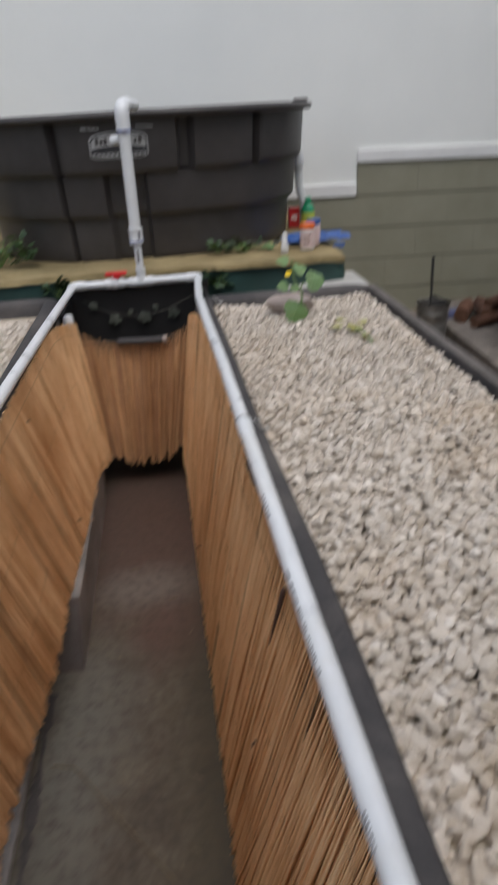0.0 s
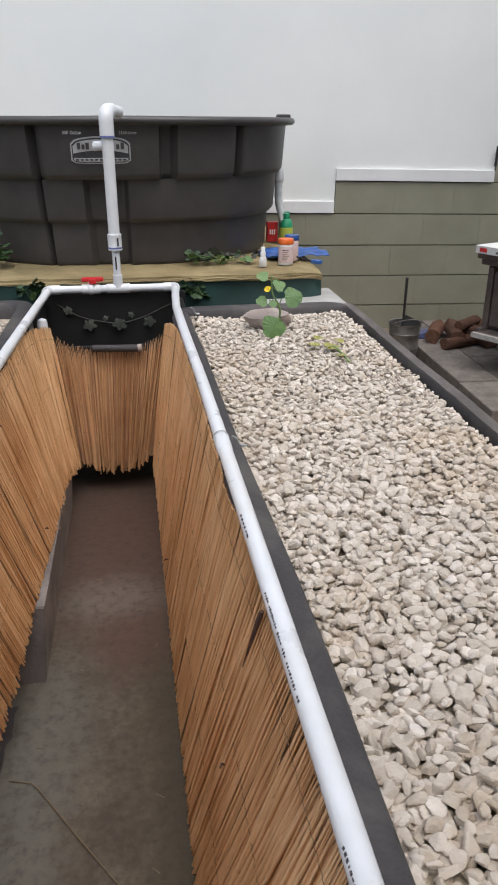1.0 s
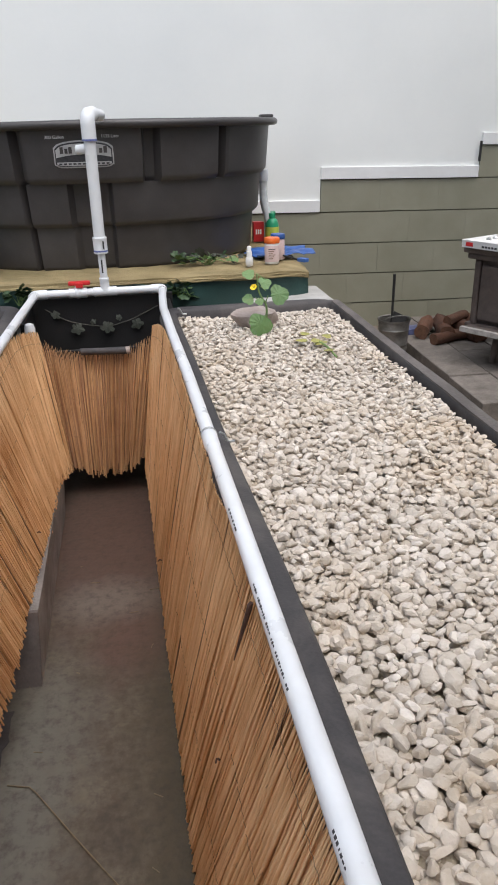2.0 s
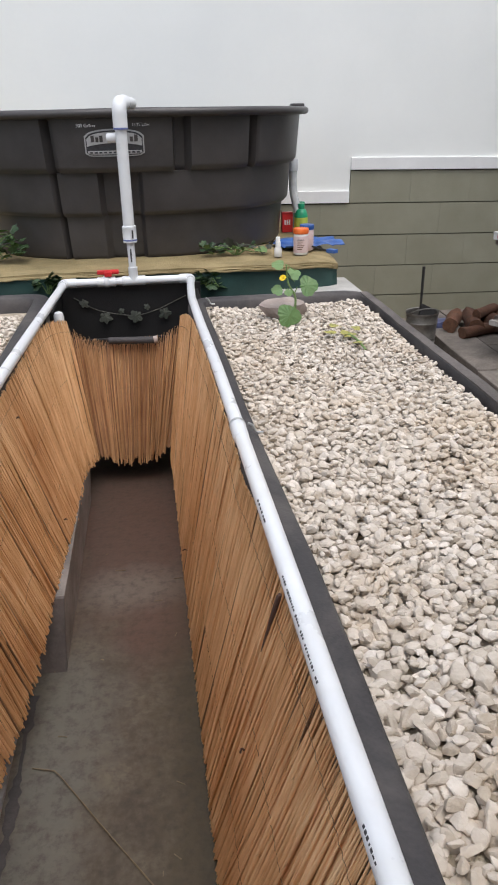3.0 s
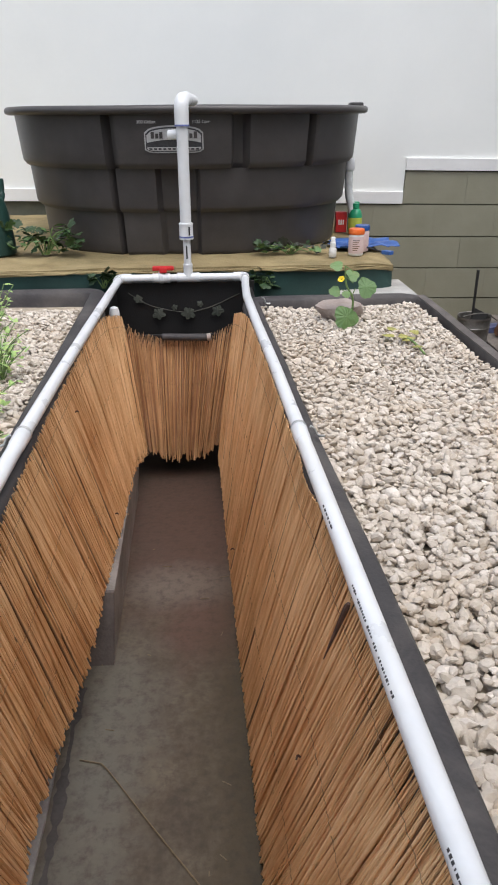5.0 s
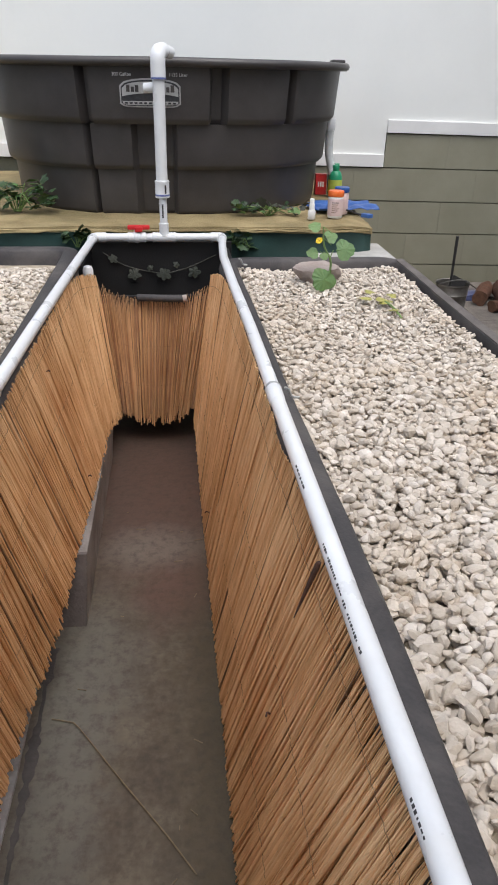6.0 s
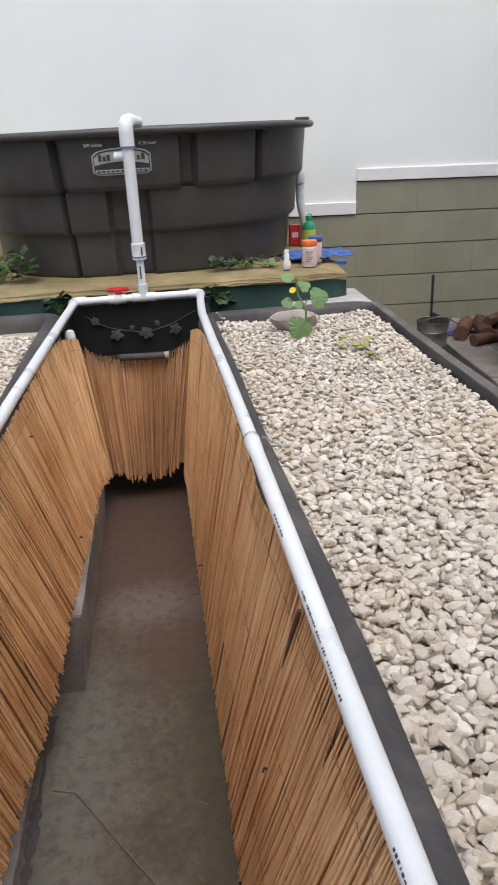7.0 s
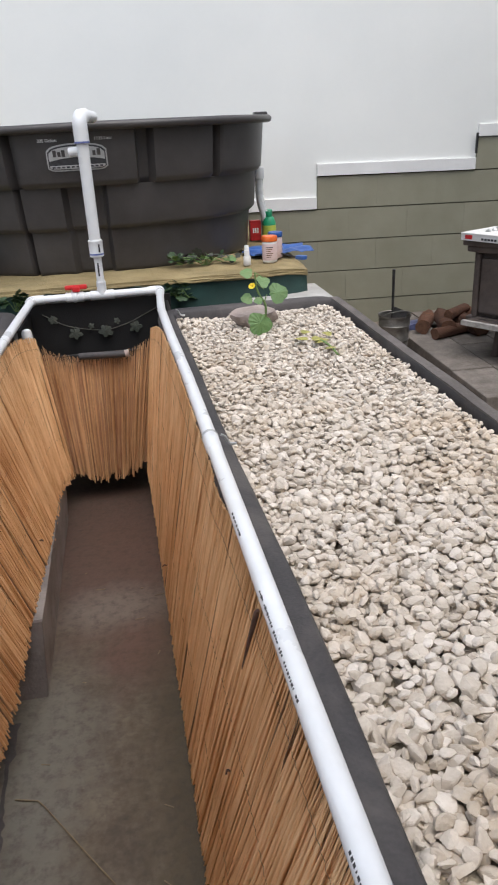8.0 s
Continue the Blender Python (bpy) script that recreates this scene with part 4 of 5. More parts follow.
ear.moved(Matrix.Translation((0.80, -0.12, 0.592)))
part("rim_lug", ear, M_TANK, tank, "small raised lug on the rim", True)


def tank_front(x, z, out=0.0):
    """The place on the tank's front at x and height z."""
    best = min((abs(ring_point(math.pi + math.pi * i / 600, tank_offset(x, z))[0] - x), i) for i in range(100, 500))
    p = ring_point(math.pi + math.pi * best[1] / 600, tank_offset(x, z) + out)
    return p[1]


def plate(x0, x1, z0, z1, lift, mat, name, parent, label=""):
    """A thin slab that lies on the tank's front; z0 and z1 may be functions of the way along it."""
    s = Shape()
    n = 16 if callable(z0) or callable(z1) else 4
    for lf in (lift, lift - 0.0035):
        for i in range(n + 1):
            f = i / n
            x = x0 + (x1 - x0) * f
            for z in (z0, z1):
                zz = z(2 * f - 1) if callable(z) else z
                s.v.append((x, tank_front(x, zz, lf), zz))
    for i in range(n):
        a = 2 * i
        s.f.append((a, a + 2, a + 3, a + 1))
    q = 2 * (n + 1)
    edge = [2 * i for i in range(n + 1)] + [2 * i + 1 for i in range(n, -1, -1)]
    for a, b in zip(edge, edge[1:] + edge[:1]):
        s.f.append((a, a + q, b + q, b))
    return part(name, s, mat, parent, label)


def arch(low, rise, corner):
    return lambda u: low + rise * (1 - u * u) - corner * abs(u) ** 10


badge = plate(-0.178, 0.056, arch(0.424, 0.0, -0.012), arch(0.512, 0.014, 0.012), 0.004, M_BADGE, "badge", tank, "arched white-outlined maker's badge")
plate(-0.173, 0.051, arch(0.429, 0.0, -0.01), arch(0.507, 0.013, 0.012), 0.0065, M_INK, "badge_field", badge)
plate(-0.169, 0.047, arch(0.462, 0.012, 0.0), arch(0.502, 0.0125, 0.012), 0.009, M_BADGE, "badge_panel", badge)
plate(-0.168, 0.046, arch(0.432, 0.0, -0.006), 0.446, 0.009, M_BADGE, "badge_strip", badge)
for x, w, h in ((-0.152, 0.013, 0.024), (-0.134, 0.012, 0.018), (-0.118, 0.013, 0.024), (0.001, 0.012, 0.018), (0.018, 0.014, 0.025)):
    plate(x, x + w, 0.478, 0.478 + h, 0.0115, M_TUB, "badge_bar", badge)
for i in range(11):
    x = -0.16 + i * 0.0185
    plate(x, x + 0.012, 0.4365, 0.4425, 0.0115, M_INK, "badge_bar", badge)


def lettering(text, x, z, size):
    cu = bpy.data.curves.new("capacity_text", "FONT")
    cu.body, cu.size, cu.extrude, cu.align_x = text, size, 0.0006, "CENTER"
    cu.materials.append(M_TRIM)
    ob = new("capacity_text", cu)
    ob.parent = tank
    ob.matrix_basis = pose(x, tank_front(x, z, 0.003), z, 90, 0, math.degrees(math.atan2(tank_front(x + .05, z) - tank_front(x - .05, z), .1)))
    return tagged(ob, "small white capacity lettering")


lettering("300 Gallon", -0.168, 0.533, 0.017)
lettering("1135 Liter", 0.048, 0.533, 0.017)

# drain hose behind the tank
hose = part("drain_pipe", tube(bend([(0.0, 0, 0.40), (0.0, 0, 0.25), (0.02, -0.02, 0.17), (0.05, -0.05, 0.02)], 0.05), 0.02, 14), M_CLEAR, None, "", True)
hose.location = (0.805, 3.93, 0.72)
tagged(hose, "translucent grey drain hose beside the black tank", "hose")
coupl = part("hose_coupling", lathe([(0.024, 0), (0.027, 0.006), (0.027, 0.05), (0.024, 0.056)], 16), M_PVC, hose, "white hose coupling", True)
coupl.location = (0, 0, 0.35)


# ---- small things on the platform ----
def leafy(name, label, at, count, spread, size, mats, seed, height=0.06, lobes=5, category="plant"):
    r = random.Random(seed)
    th = thing(name, label, category, at)
    stems = max(3, count // 4)
    for i in range(stems):
        a = r.uniform(0, 6.28)
        d = Vector((math.cos(a) * spread[0], math.sin(a) * spread[1], 0)) * r.uniform(0.5, 1.0)
        part("stem", tube(bend([(d.x * 0.1, d.y * 0.1, 0.0), (d.x * 0.5, d.y * 0.5, height * r.uniform(.4, .8)), (d.x, d.y, height * r.uniform(.1, 1.0))], 0.03), 0.0022, 5), M_STEM, th)
    for i in range(count):
        x, y = r.uniform(-1, 1) * spread[0], r.uniform(-1, 1) * spread[1]
        sz = size * r.uniform(0.6, 1.25)
        lf = part("leaf", leaf_shape(sz, lobes, r.uniform(.1, .5), r.uniform(0, .6), r), r.choice(mats), th)
        lf.matrix_basis = pose(x, y, r.uniform(0.01, height), r.uniform(-10, 70), r.uniform(-25, 25), r.uniform(0, 360))
    return th


leafy("ivy_plant", "dark green ivy trailing at the foot of the tank", (-0.62, 3.40, 0.775), 80, (0.15, 0.06), 0.05, [M_LEAF_DARK, M_LEAF_DARK, M_LEAF], 4, 0.12)
leafy("ivy_plant", "low wilted vine along the foot of the tank", (0.44, 3.34, 0.77), 48, (0.15, 0.035), 0.04, [M_LEAF_DARK, M_LEAF, M_LEAF_DRY], 5, 0.045)
leafy("ivy_plant", "dark ivy leaves hanging over the tarp edge", (-0.34, 3.07, 0.695), 26, (0.06, 0.012), 0.042, [M_LEAF_DARK], 6, 0.06)
leafy("ivy_plant", "dark ivy leaves hanging over the tarp edge", (0.30, 3.07, 0.68), 26, (0.055, 0.012), 0.042, [M_LEAF_DARK], 7, 0.07)

white_bottle = thing("dropper_bottle", "small white plastic bottle with narrow cap", "bottle", (0.611, 3.24, 0.772))
white_bottle.scale = (0.88, 0.88, 0.88)
part("bottle_body", lathe([(0.016, 0), (0.0185, 0.003), (0.0185, 0.038), (0.013, 0.046)], 20), M_CARD, white_bottle, "", True, 40)
part("cap", lathe([(0.0135, 0.046), (0.0135, 0.07), (0.0105, 0.073), (0.0105, 0.092), (0.009, 0.094)], 20), M_TRIM, white_bottle, "ribbed white cap", True, 40)

jar = thing("supplement_jar", "white jar with pink label and orange lid", "jar", (0.718, 3.28, 0.772))
jar.scale = (0.88, 0.88, 0.88)
part("jar_body", lathe([(0.033, 0), (0.036, 0.004), (0.036, 0.094), (0.033, 0.1)], 28), M_CARD, jar, "", True, 40)
part("label_band", lathe([(0.0366, 0.012), (0.0368, 0.013), (0.0368, 0.088), (0.0366, 0.089)], 28), M_PINKLABEL, jar, "pale pink printed label", True, 40)
part("lid", lathe([(0.0375, 0.1), (0.0385, 0.103), (0.0385, 0.121), (0.036, 0.125)], 28), M_ORANGE, jar, "bright orange screw lid", True, 40)
for i in range(6):
    z = 0.026 + 0.009 * i
    b = Shape()
    for k in range(7):
        a = radians(-128 + 9 * k)
        for zz in (z, z + 0.0035):
            b.v.append((0.0372 * math.cos(a), 0.0372 * math.sin(a), zz))
    for k in range(4 + (i * 7) % 3):
        b.f.append((2 * k, 2 * k + 2, 2 * k + 3, 2 * k + 1))
    part("print_bar", b, M_INK if i == 5 else M_REED_DARK, jar)
jar2 = thing("supplement_jar", "blue-capped jar standing behind the orange-lidded jar", "jar", (0.765, 3.38, 0.772))
part("jar_body", lathe([(0.028, 0), (0.03, 0.004), (0.03, 0.085), (0.027, 0.09)], 24), M_PINKLABEL, jar2, "", True, 40)
part("lid", lathe([(0.031, 0.09), (0.032, 0.092), (0.032, 0.108), (0.03, 0.111)], 24), M_BLUE, jar2, "blue screw lid", True, 40)

green = thing("plant_food_bottle", "green bottle with yellow-green label beside the tank", "bottle", (0.842, 3.9, 0.772))
green.scale = (0.86, 0.86, 0.9)
part("bottle_body", lathe([(0.036, 0), (0.04, 0.005), (0.04, 0.1), (0.03, 0.125), (0.016, 0.135)], 24), M_GREENPL, green, "", True, 40)
part("label_band", lathe([(0.0405, 0.02), (0.0408, 0.021), (0.0408, 0.085), (0.0405, 0.086)], 24), M_YELLOWLABEL, green, "yellow-green label", True, 40)
part("cap", lathe([(0.02, 0.132), (0.021, 0.135), (0.021, 0.158), (0.019, 0.161)], 20), M_GREENPL, green, "green cap", True, 40)
g2 = thing("plant_food_bottle", "smaller green bottle behind the first", "bottle", (0.85, 3.97, 0.772))
part("bottle_body", lathe([(0.03, 0), (0.033, 0.005), (0.033, 0.09), (0.02, 0.115)], 24), M_BLUE, g2, "", True, 40)
part("cap", lathe([(0.024, 0.113), (0.025, 0.115), (0.025, 0.142), (0.023, 0.145)], 20), M_GREENPL, g2, "green cap", True, 40)
redbox = part("carton", box(-0.035, 0.035, -0.025, 0.025, 0, 0.105, 0.003), M_RED)
redbox.location = (0.778, 3.95, 0.772)
redbox.scale = (0.8, 0.8, 0.95)
tagged(redbox, "small red carton with white print beside tank", "carton")
for i in range(3):
    part("print_bar", box(-0.02 + i * 0.014, -0.011 + i * 0.014, -0.0275, -0.0252, 0.04, 0.066, 0), M_TRIM, redbox)

cloth = Shape()
nx, ny = 26, 14
for j in range(ny + 1):
    for i in range(nx + 1):
        x, y = 0.3 * i / nx - 0.15, 0.2 * j / ny - 0.1
        cloth.v.append((x + 0.02 * noise.noise((y * 20, x * 9, 1)), y, 0.008 + 0.035 * abs(noise.noise((x * 11, y * 13, 2)))))
for j in range(ny):
    for i in range(nx):
        a = j * (nx + 1) + i
        cloth.f.append((a, a + 1, a + nx + 2, a + nx + 1))
bl = part("blue_tarp", cloth, M_BLUE, None, "", True, 60)
bl.matrix_basis = pose(0.79, 3.5, 0.772, 0, 0, 12)
bl.modifiers.new("thick", "SOLIDIFY").thickness = 0.002
tagged(bl, "crumpled blue plastic sheet on the burlap", "plastic sheet")
scraper = thing("brush", "blue-headed scraper brush lying on the burlap", "brush", (0.84, 3.28, 0.775), turn=-55)
part("handle", tube([(-0.14, 0, 0.02), (-0.05, 0, 0.01), (0.0, 0, 0.006)], 0.004, 8), M_BLACKMETAL, scraper, "", True)
part("head", box(0.0, 0.045, -0.014, 0.014, 0.0, 0.016, 0.003), M_BLUE, scraper, "blue plastic head")

can = thing("watering_can", "dark green plastic watering can on the burlap", "watering can", (-0.835, 3.45, 0.772))
part("can_body", lathe([(0.075, 0), (0.082, 0.006), (0.08, 0.06), (0.072, 0.15), (0.06, 0.215), (0.05, 0.235), (0.03, 0.24)], 30), M_CAN, can, "", True, 40)
part("fill_collar", lathe([(0.03, 0.235), (0.042, 0.25), (0.04, 0.28), (0.03, 0.29)], 20), M_CAN, can, "", True, 40)
part("handle", tube(bend([(0.0, 0.0, 0.27), (-0.05, -0.03, 0.3), (-0.105, -0.05, 0.2), (-0.075, -0.03, 0.06)], 0.05), 0.011, 10), M_CAN, can, "", True)
part("spout", tube(bend([(0.03, 0.02, 0.2), (0.045, 0.04, 0.26), (0.046, 0.04, 0.31)], 0.03), [0.016] * 3 + [0.012] * 4 + [0.011], 10), M_CAN, can, "", True)

# ---- plants and rock in the beds ----
rock = Shape()
rp, rf = stone_protos(1, 4, 77)
rv = rp[0] * np.array([0.078, 0.055, 0.12])
rock.add([(p[0], p[1], min(p[2], 0.04 + 0.12 * p[0] * p[0]) if p[2] > 0 else p[2] * 0.5) for p in rv.tolist()], rf.tolist())
rk = part("rock", rock, M_ROCK, None, "", True)
rk.matrix_basis = pose(0.512, 2.47, 0.725, 8, 0, 15)
tagged(rk, "flat-topped pinkish grey rock half sunk in gravel", "rock")

cuke = thing("cucumber_plant", "young cucumber plant with yellow flower in gravel", "plant", (0.525, 2.38, 0.70))
stem_pts = [(0.0, 0, 0.0), (-0.006, 0, 0.05), (-0.002, 0.0, 0.1), (-0.03, 0.0, 0.14), (-0.034, 0.0, 0.2)]
part("stem", tube(bend(stem_pts, 0.03), [0.0042] * 6 + [0.0036] * 6 + [0.003] * 6 + [0.0024] * 2, 8), M_STEM, cuke, "", True)
for x, y, z, size, rx, ry, rz, mat_ in ((-0.012, -0.045, 0.085, 0.085, 72, 0, 148, M_LEAF), (0.0, -0.005, 0.13, 0.075, 55, -8, -92, M_LEAF), (-0.03, 0, 0.165, 0.05, 42, 0, -70, M_LEAF),
                                         (-0.04, 0.0, 0.125, 0.046, 40, 0, 95, M_LEAF), (-0.035, 0, 0.2, 0.05, 30, 0, 80, M_LEAF), (-0.03, 0.0, 0.125, 0.03, 50, 0, 190, M_LEAF)):
    lf = part("leaf", leaf_shape(size, 3, 0.25, 0.25, rng), mat_, cuke)
    lf.matrix_basis = pose(x, y, z, rx, ry, 0) @ pose(0, 0, 0, 0, 0, rz)
    part("leaf_stalk", tube([(-0.006, 0, max(0.01, z - 0.02)), (x, y, z)], 0.0016, 5), M_STEM, cuke)
flower = Shape()
for k in range(5):
    s = leaf_shape(0.013, 0, 0.3, 0.4, rng).moved(pose(0, 0, 0, 0, 0, 72 * k) @ pose(0, 0, 0, 35, 0, 0))
    flower.add(s.v, s.f)
fl = part("flower", flower, M_FLOWER, cuke, "small yellow flower")
fl.matrix_basis = pose(-0.045, -0.006, 0.158, 40, -30, 0)

M_YELLOWING = material("yellowing_leaf", (0.2, 0.2, 0.05), (0.42, 0.39, 0.11), 0.55, scale=30, fine=160, bump=0.3, vary=0.4)
sprig = thing("seedling", "wilting yellow-green seedling lying on the gravel", "plant", (0.64, 2.13, 0.715))
part("stem", tube(bend([(0.02, -0.08, 0.0), (0.005, -0.02, 0.02), (-0.02, 0.04, 0.022)], 0.03), 0.003, 6), M_STEM, sprig, "", True)
for x, y, z, size, rz in ((-0.03, 0.05, 0.02, 0.05, 100), (0.0, 0.0, 0.022, 0.05, 20), (0.012, 0.05, 0.025, 0.035, -60), (-0.01, 0.03, 0.02, 0.045, 200), (-0.02, 0.06, 0.03, 0.045, 30), (0.015, -0.03, 0.012, 0.035, 150)):
    lf = part("leaf", leaf_shape(size, 3, 0.4, 0.4, rng), M_YELLOWING, sprig)
    lf.matrix_basis = pose(x, y, z, 12, 8, rz)

corner = thing("seedling", "bright green broad-leaved seedling in the gravel", "plant", (0.655, 0.835, 0.70))
part("stem", tube([(0, 0, 0), (0.004, 0.0, 0.05)], 0.003, 6), M_STEM, corner, "", True)
for rz, size, zz in ((80, 0.07, 0.05), (200, 0.06, 0.04), (-40, 0.065, 0.045), (0, 0.05, 0.06)):
    lf = part("leaf", leaf_shape(size, 5, 0.2, 0.4, rng), M_LEAF_PALE, corner)
    lf.matrix_basis = pose(0, 0, zz, 12, 0, rz)


sprout = thing("seedling", "small bright green sprout in the gravel", "plant", (0.628, 0.715, 0.70))
part("stem", tube([(0, 0, 0), (-0.003, 0.002, 0.04)], 0.0025, 6), M_STEM, sprout, "", True)
for rz, size, zz in ((60, 0.045, 0.04), (210, 0.05, 0.035), (-50, 0.04, 0.042)):
    lf = part("leaf", leaf_shape(size, 5, 0.2, 0.4, rng), M_LEAF_PALE, sprout)
    lf.matrix_basis = pose(0, 0, zz, 15, 0, rz)


def seedling(at, seed, height, count, label):
    r = random.Random(seed)
    th = thing("leafy_seedling", label, "plant", at, group="seedlings in the gravel")
    for i in range(count):
        a, lean = r.uniform(0, 360), r.uniform(0.015, 0.085)
        h = height * r.uniform(0.5, 1.0)
        tip = Vector((math.cos(radians(a)) * lean, math.sin(radians(a)) * lean, h))
        part("stem", tube(bend([(0, 0, 0), (tip.x * 0.3, tip.y * 0.3, h * 0.6), tip], 0.03), 0.0014, 5), M_STEM, th)
        for k in range(5):
            lf = part("leaf", leaf_shape(r.uniform(0.014, 0.03), 3, 0.3, 0.4, r), M_LEAF_PALE, th)
            p = tip * (1 - 0.15 * k)
            lf.matrix_basis = pose(p.x, p.y, p.z, r.uniform(0, 60), r.uniform(-20, 20), r.uniform(0, 360)) @ Matrix.Diagonal((0.55, 1, 1, 1))


for k, (x, y, hh, n) in enumerate(((-0.60, 2.42, 0.16, 9), (-0.52, 2.15, 0.12, 13), (-0.47, 1.95, 0.12, 14), (-0.62, 1.9, 0.13, 10), (-0.45, 1.72, 0.10, 10), (-0.56, 1.66, 0.12, 10), (-0.44, 1.5, 0.07, 8), (-0.66, 1.5, 0.1, 8),
        (-0.66, 2.28, 0.19, 12), (-0.58, 2.24, 0.13, 11), (-0.68, 2.04, 0.15, 12), (-0.51, 1.84, 0.12, 13), (-0.67, 1.74, 0.13, 11), (-0.55, 2.03, 0.12, 12))):
    seedling((x, y, 0.69), 30 + k, hh, n, "light green feathery seedling growing in the gravel")

# ---- hearth corner beyond the bed ----
hearth = thing("hearth", "raised hearth of grey concrete pavers", "hearth", (1.69, 3.1, 0), kind="structure", turn=-2.2)
pv = [box(0, 0.225, 0, 0.408, 0, 0.1, 0.006).mesh("paver", M_SLAB), box(0, 0.225, 0, 0.408, 0, 0.1, 0.009).mesh("paver", M_SLAB)]
for i in range(7):
    for j in range(4):
        ob = new("paver", pv[(i + j) % 2])
        ob.parent = hearth
        ob.location = (i * 0.233, j * 0.416 + (0.0 if i % 2 == 0 else 0.03), rng.uniform(-0.005, 0.004))
        ob.rotation_euler = (0, 0, rng.uniform(-0.012, 0.012))

# wood stove, turned a third of the way towards the beds; local x along its front, y into its depth
stove = thing("wood_stove", "rusty dark iron wood stove on short legs", "stove", (1.905, 3.79, 0.1), turn=-60)
stove.scale = (1, 1, 1.045)
part("body", box(0.0, 0.66, 0.03, 0.72, 0.17, 0.53, 0.012), M_IRON, stove)
part("top_plate", box(-0.035, 0.7, -0.035, 0.76, 0.56, 0.588, 0.008), M_IRON, stove, "overhanging rusty top plate")
part("moulding", box(-0.018, 0.682, -0.018, 0.74, 0.528, 0.562, 0.012), M_IRON, stove)
part("moulding", box(-0.012, 0.672, 0.004, 0.63, 0.155, 0.2, 0.01), M_IRON, stove)
part("door", box(0.06, 0.6, 0.005, 0.035, 0.22, 0.5, 0.01), M_IRON, stove, "dark cast stove door")
part("door_frame", box(0.03, 0.055, 0.0, 0.03, 0.2, 0.52, 0.006), M_IRON, stove)
part("door_frame", box(0.605, 0.63, 0.0, 0.03, 0.2, 0.52, 0.006), M_IRON, stove)
shelf = part("ash_shelf", box(0.02, 0.68, -0.085, 0.04, 0.168, 0.192, 0.006), M_IRON, stove, "ash-dusted front shelf")
part("ash_dust", wobble_box(0.024, 0.676, -0.089, -0.064, 0.172, 0.1965, 0.0012, 30, 2, 1, 6), M_ASH, shelf)
for x in (0.17, 0.55):
    for y in (0.07, 0.56):
        leg = Shape()
        t = tube([(x, y + 0.02, 0.17), (x - 0.01, y, 0.1), (x - 0.012 if x < .3 else x + 0.012, y - 0.012, 0.03), (x - 0.018 if x < .3 else x + 0.018, y - 0.016, 0.0)], [0.028, 0.024, 0.018, 0.022], 10)
        part("leg", t, M_IRON, stove, "", True)
flue = part("flue_pipe", lathe([(0.095, 0.588), (0.095, 0.6), (0.082, 0.61), (0.076, 0.615), (0.076, 0.655), (0.08, 0.66), (0.08, 0.668), (0.075, 0.672), (0.075, 2.6), (0.07, 2.6)], 28), M_FLUE, stove, "dark metal flue pipe", True, 40)
flue.location = (0.14, 0.63, 0)
part("top_casting", box(0.14, 0.36, -0.02, 0.05, 0.586, 0.597, 0.005), M_IRON, stove)

tray = thing("flat_box", "flat white cardboard box with red print on the stove", "box", (2.02, 3.735, 0.7155), turn=-65)
tray.scale = (0.76, 0.76, 0.85)
part("carton", box(-0.17, 0.17, -0.18, 0.18, 0.0, 0.038, 0.003), M_CARD, tray)
part("lid_edge", box(-0.172, 0.172, -0.182, 0.182, 0.0375, 0.046, 0.002), M_CARD, tray)
part("print_patch", box(-0.135, -0.075, -0.1815, -0.179, 0.01, 0.034, 0), M_RED, tray, "red printed patch")
for i in range(5):
    part("print_bar", box(0.0 + i * 0.026, 0.018 + i * 0.026, -0.1815, -0.179, 0.01, 0.022, 0), M_INK, tray)
part("print_patch", box(0.169, 0.1715, -0.06, 0.04, 0.008, 0.03, 0), M_RED, tray, "red printed patch")
fit_pile = thing("pipe_fittings", "small pile of grey metal fittings on the box", "fittings", (2.02, 3.74, 0.7545))
for i in range(7):
    p = lathe([(0.008, 0), (0.014, 0.004), (0.014, 0.018), (0.009, 0.026)], 12).moved(pose(rng.uniform(-.05, .06), rng.uniform(-.04, .04), 0.006, rng.uniform(40, 130), rng.uniform(-30, 30), rng.uniform(0, 360)))
    part("fitting", p, M_STEEL, fit_pile, "", True)

bucket = thing("ash_bucket", "galvanised steel ash bucket beside the hearth", "bucket", (1.60, 4.08, 0.0))
bucket.scale = (0.95, 0.95, 1.02)
part("pail", lathe([(0.075, 0.0), (0.078, 0.004), (0.085, 0.1), (0.0895, 0.105), (0.086, 0.11), (0.087, 0.125), (0.0915, 0.13), (0.088, 0.135), (0.092, 0.21), (0.0965, 0.215), (0.093, 0.22), (0.096, 0.26), (0.1, 0.264), (0.1, 0.274), (0.094, 0.27), (0.08, 0.1), (0.06, 0.03)], 32), M_DULLSTEEL, bucket, "", True, 40)
part("bail", tube([(0.1 * math.cos(a), 0.1 * math.sin(a), 0.25 - 0.06 * math.sin(a * 1.0)) for a in [math.pi * 1.0 + math.pi * k / 12 for k in range(13)]], 0.003, 6), M_DULLSTEEL, bucket, "", True)
shovel = thing("ash_shovel", "black metal ash shovel standing in the bucket", "shovel", (1.565, 4.04, 0.2))
part("shaft", tube([(0.0, 0.0, -0.1), (0.01, 0.01, 0.1), (0.012, 0.012, 0.34)], [0.006, 0.007, 0.009], 8), M_BLACKMETAL, shovel, "", True)
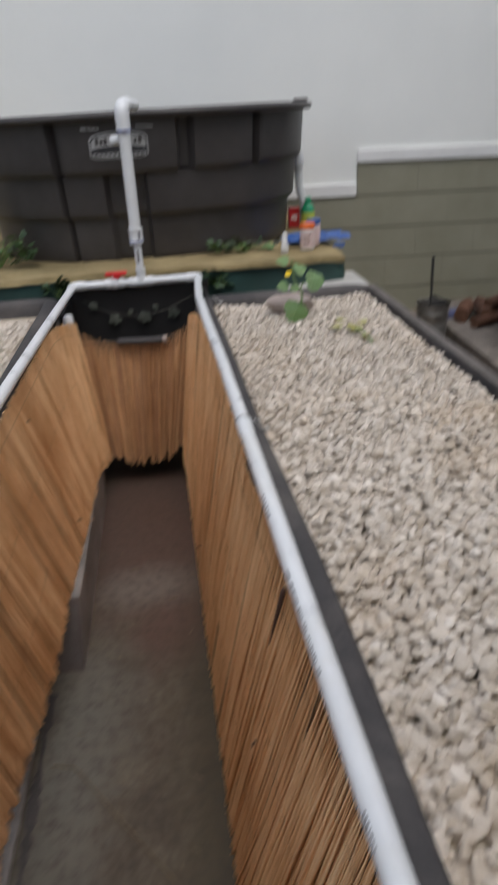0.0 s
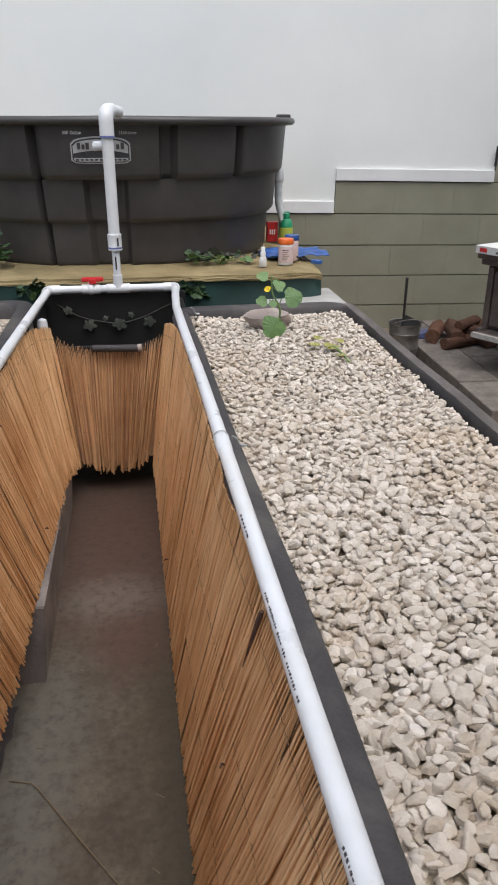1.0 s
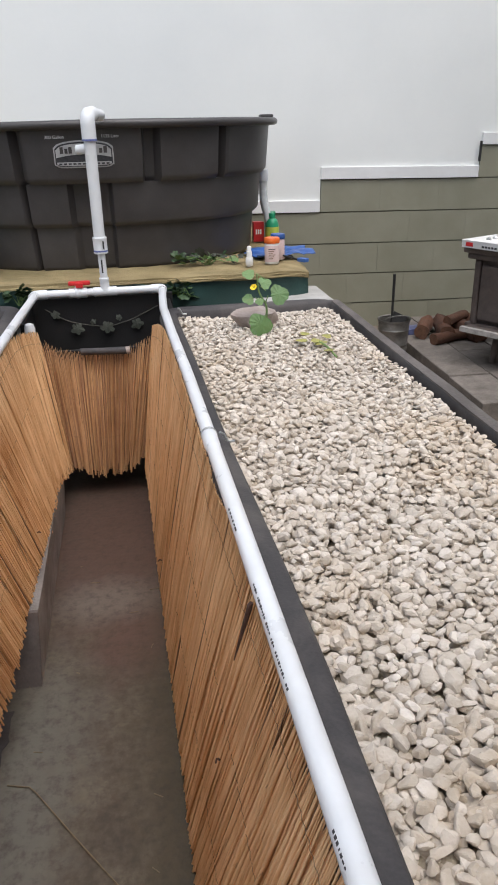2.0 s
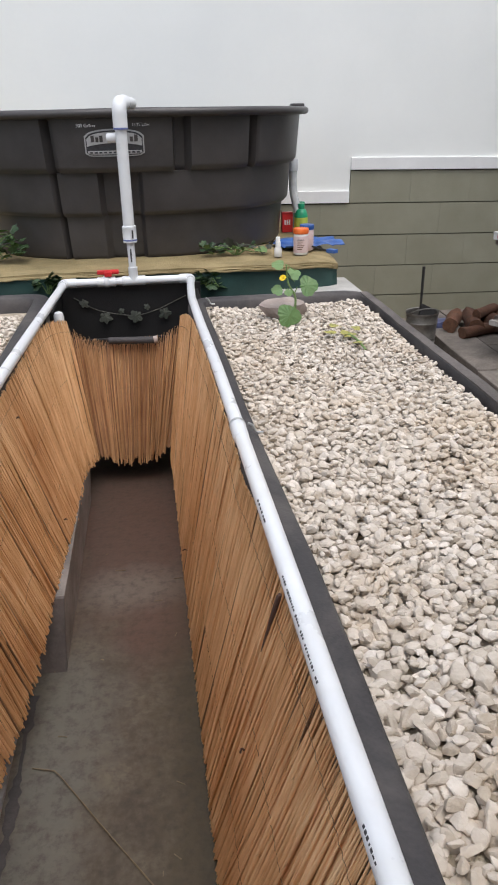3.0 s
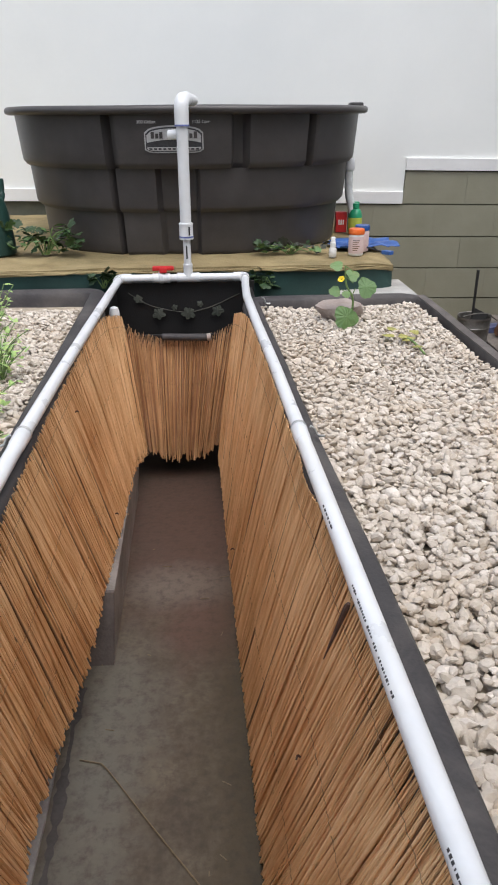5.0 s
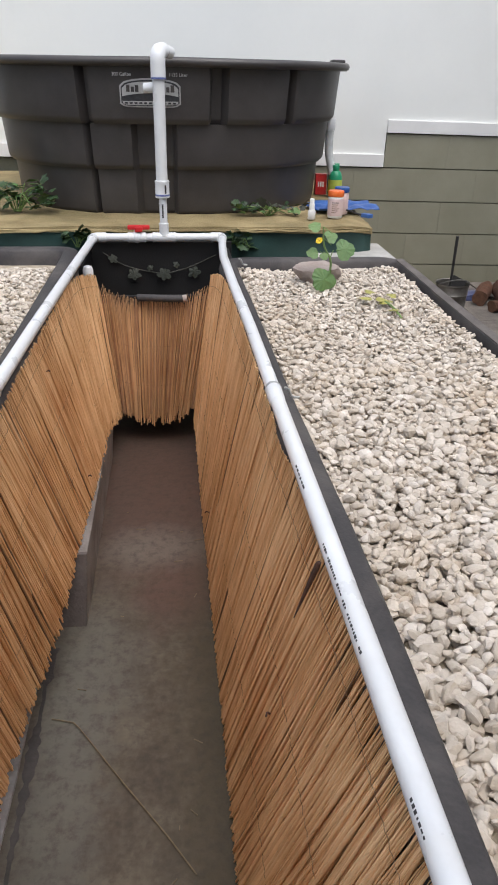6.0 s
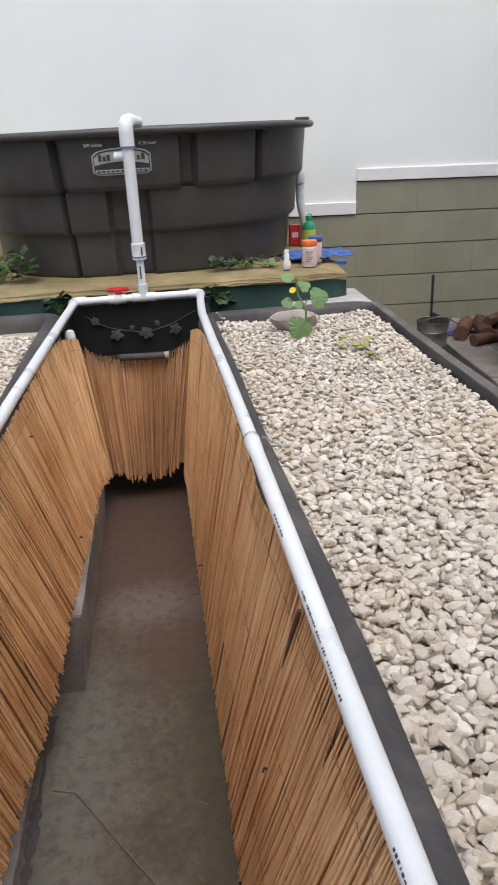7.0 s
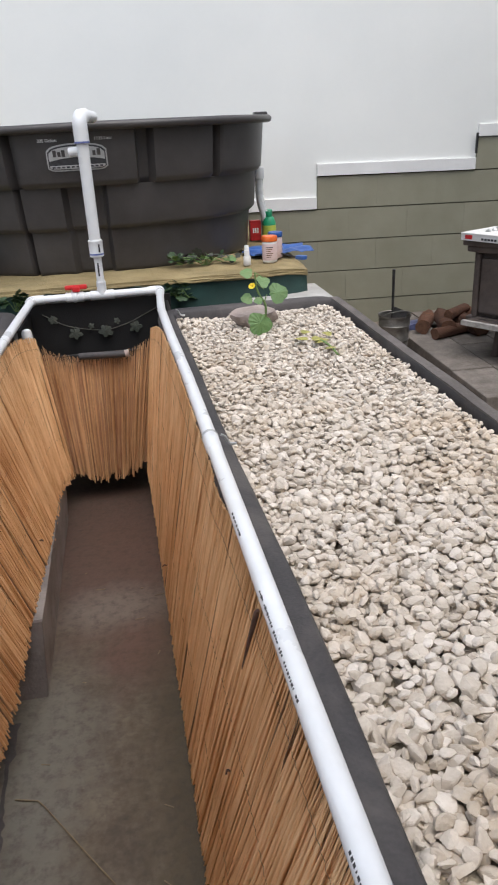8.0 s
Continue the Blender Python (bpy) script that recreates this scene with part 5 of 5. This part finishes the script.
part("blade", wobble_box(-0.045, 0.045, -0.006, 0.006, 0.03, 0.12, 0.004, 6, 1, 6, 2).moved(pose(0.02, 0, 0, -14, 25, 0)), M_BLACKMETAL, shovel, "", True)

M_BAG = material("blue_film", (0.05, 0.058, 0.13), (0.1, 0.115, 0.22), 0.4, scale=20, fine=120, bump=0.3)
bag = part("blue_bag", wobble_box(-0.06, 0.06, -0.035, 0.035, 0.0, 0.05, 0.03, 12, 10, 8, 12), M_BAG, None, "", True)
bag.location = (1.83, 4.36, 0.1)
tagged(bag, "crumpled blue plastic bag by the firewood", "bag")


def log(at, length, radius, rz, rx, seed):
    r = random.Random(seed)
    th = thing("firewood_log", "split reddish-brown firewood log with rough bark", "log", at, group="firewood by the stove")
    s = Shape()
    n, rings = 16, 7
    for j in range(rings):
        f = j / (rings - 1)
        for k in range(n):
            a = 2 * math.pi * k / n
            rr = radius * (1 + 0.28 * noise.noise((math.cos(a) * 1.5 + seed, math.sin(a) * 1.5, f * 2)) + 0.06 * noise.noise((a * 4, f * 9, seed)))
            s.v.append((length * (f - 0.5), rr * math.cos(a), rr * math.sin(a)))
    for j in range(rings - 1):
        for k in range(n):
            a, b = j * n + k, j * n + (k + 1) % n
            s.f.append((a, b, b + n, a + n))
    part("bark", s, M_BARK, th, "", True, 60)
    part("cut_end", Shape().add(s.v[:n], [tuple(reversed(range(n)))]), M_WOODEND, th)
    part("cut_end", Shape().add(s.v[-n:], [tuple(range(n))]), M_WOODEND, th)
    th.matrix_basis = pose(*at, rx, 0, rz)


for k, (x, y, z, ln, rad, rz) in enumerate(((2.0, 4.27, 0.148, 0.3, 0.05, 75), (2.12, 4.22, 0.146, 0.3, 0.048, 100), (1.97, 4.13, 0.132, 0.24, 0.034, 20), (2.08, 4.28, 0.205, 0.24, 0.03, 40), (2.2, 4.25, 0.15, 0.3, 0.052, 80), (1.9, 4.33, 0.143, 0.26, 0.044, 60))):
    log((x, y, z), ln, rad, rz, 0, 50 + k)

M_EDGING = material("edging_concrete", (0.25, 0.238, 0.235), (0.42, 0.405, 0.4), 0.85, scale=12, fine=120, bump=0.5, dirt=(0.09, 0.08, 0.075), dirt_amount=0.6)
# floor edge strip under the planted bed
strip = part("floor_edging", wobble_box(-0.47, -0.314, 0.4, 1.6, -0.01, 0.012, 0.005, 8, 50, 1, 14), M_EDGING)
tagged(strip, "worn pale concrete edging strip along the pit", "edging")
joint = Shape()
for i in range(161):
    y = 0.4 + 1.2 * i / 160
    x = -0.295 + 0.006 * noise.noise((y * 7, 1.5, 2)) + 0.002 * noise.noise((y * 40, 1.5, 2))
    w = 0.005 + 0.02 * max(0.0, 0.35 + noise.noise((y * 9, 4.5, 8)) + 0.5 * noise.noise((y * 45, 2.5, 8)))
    joint.v += [(x - w, y, -0.004), (x - w * 0.8, y, 0.0015), (x + w * 0.7, y, 0.0015), (x + w, y, -0.004)]
for i in range(160):
    a = 4 * i
    joint.f += [(a + k, a + k + 1, a + k + 5, a + k + 4) for k in range(3)]
crack = part("joint_filler", joint, M_DARKBLOCK)
tagged(crack, "dark dirt-filled joint beside the concrete edging", "joint")

# litter on the pit floor
straw_long = part("fallen_reed", tube([(-0.265, 1.372, 0.003), (-0.215, 1.357, 0.004), (-0.2, 1.34, 0.005), (-0.1, 1.2, 0.005), (0.0, 1.065, 0.004), (0.05, 0.99, 0.004)], 0.0017, 6), M_STRAW, None, "", True)
tagged(straw_long, "long thin fallen reed lying on the pit floor", "reed")
chips = Shape()
for i in range(14):
    x, y = rng.uniform(-0.26, 0.1), rng.uniform(0.9, 2.7)
    a, ln = rng.uniform(0, 6.28), rng.uniform(0.006, 0.035)
    t = tube([(x, y, 0.002), (x + ln * math.cos(a), y + ln * math.sin(a), 0.003)], 0.0012, 4)
    chips.add(t.v, t.f)
tagged(part("floor_litter", chips, M_STRAW), "scattered bits of broken reed and straw", "litter", kind="stuff")

# ---- wall blocks, last ----
blk_meshes = {}


def wall_block(x0, x1, z0, z1):
    key = (round(x1 - x0, 3), round(z1 - z0, 3))
    if key not in blk_meshes:
        blk_meshes[key] = box(0, key[0], -0.004, 0.05, 0, key[1], 0.0008).mesh("block", M_GREENBLOCK)
    ob = new("block", blk_meshes[key])
    ob.parent = wall_green
    ob.location = (x0, rng.uniform(-0.0015, 0.0015), z0)


for row in range(7):
    z0, z1 = 0.998 - 0.2035 * (row), 1.196 - 0.2035 * (row)
    if row >= 6:
        z0 = -0.1
    start = {0: 1.09, 1: 0.004}.get(row, -0.99)
    first = {0: 1.09, 1: 0.004 - 0.0, 2: 0.22, 3: 0.01, 4: 0.21, 5: 0.005, 6: 0.2}[row]
    cuts = [start] + [first + 0.4065 * k for k in range(-4, 9) if start + 0.05 < first + 0.4065 * k < 3.35] + [3.38]
    for a, b in zip(cuts, cuts[1:]):
        wall_block(a + 0.0004, b - 0.0004, z0 + 0.003, z1 + (0.0 if row in (0,) else 0.001))
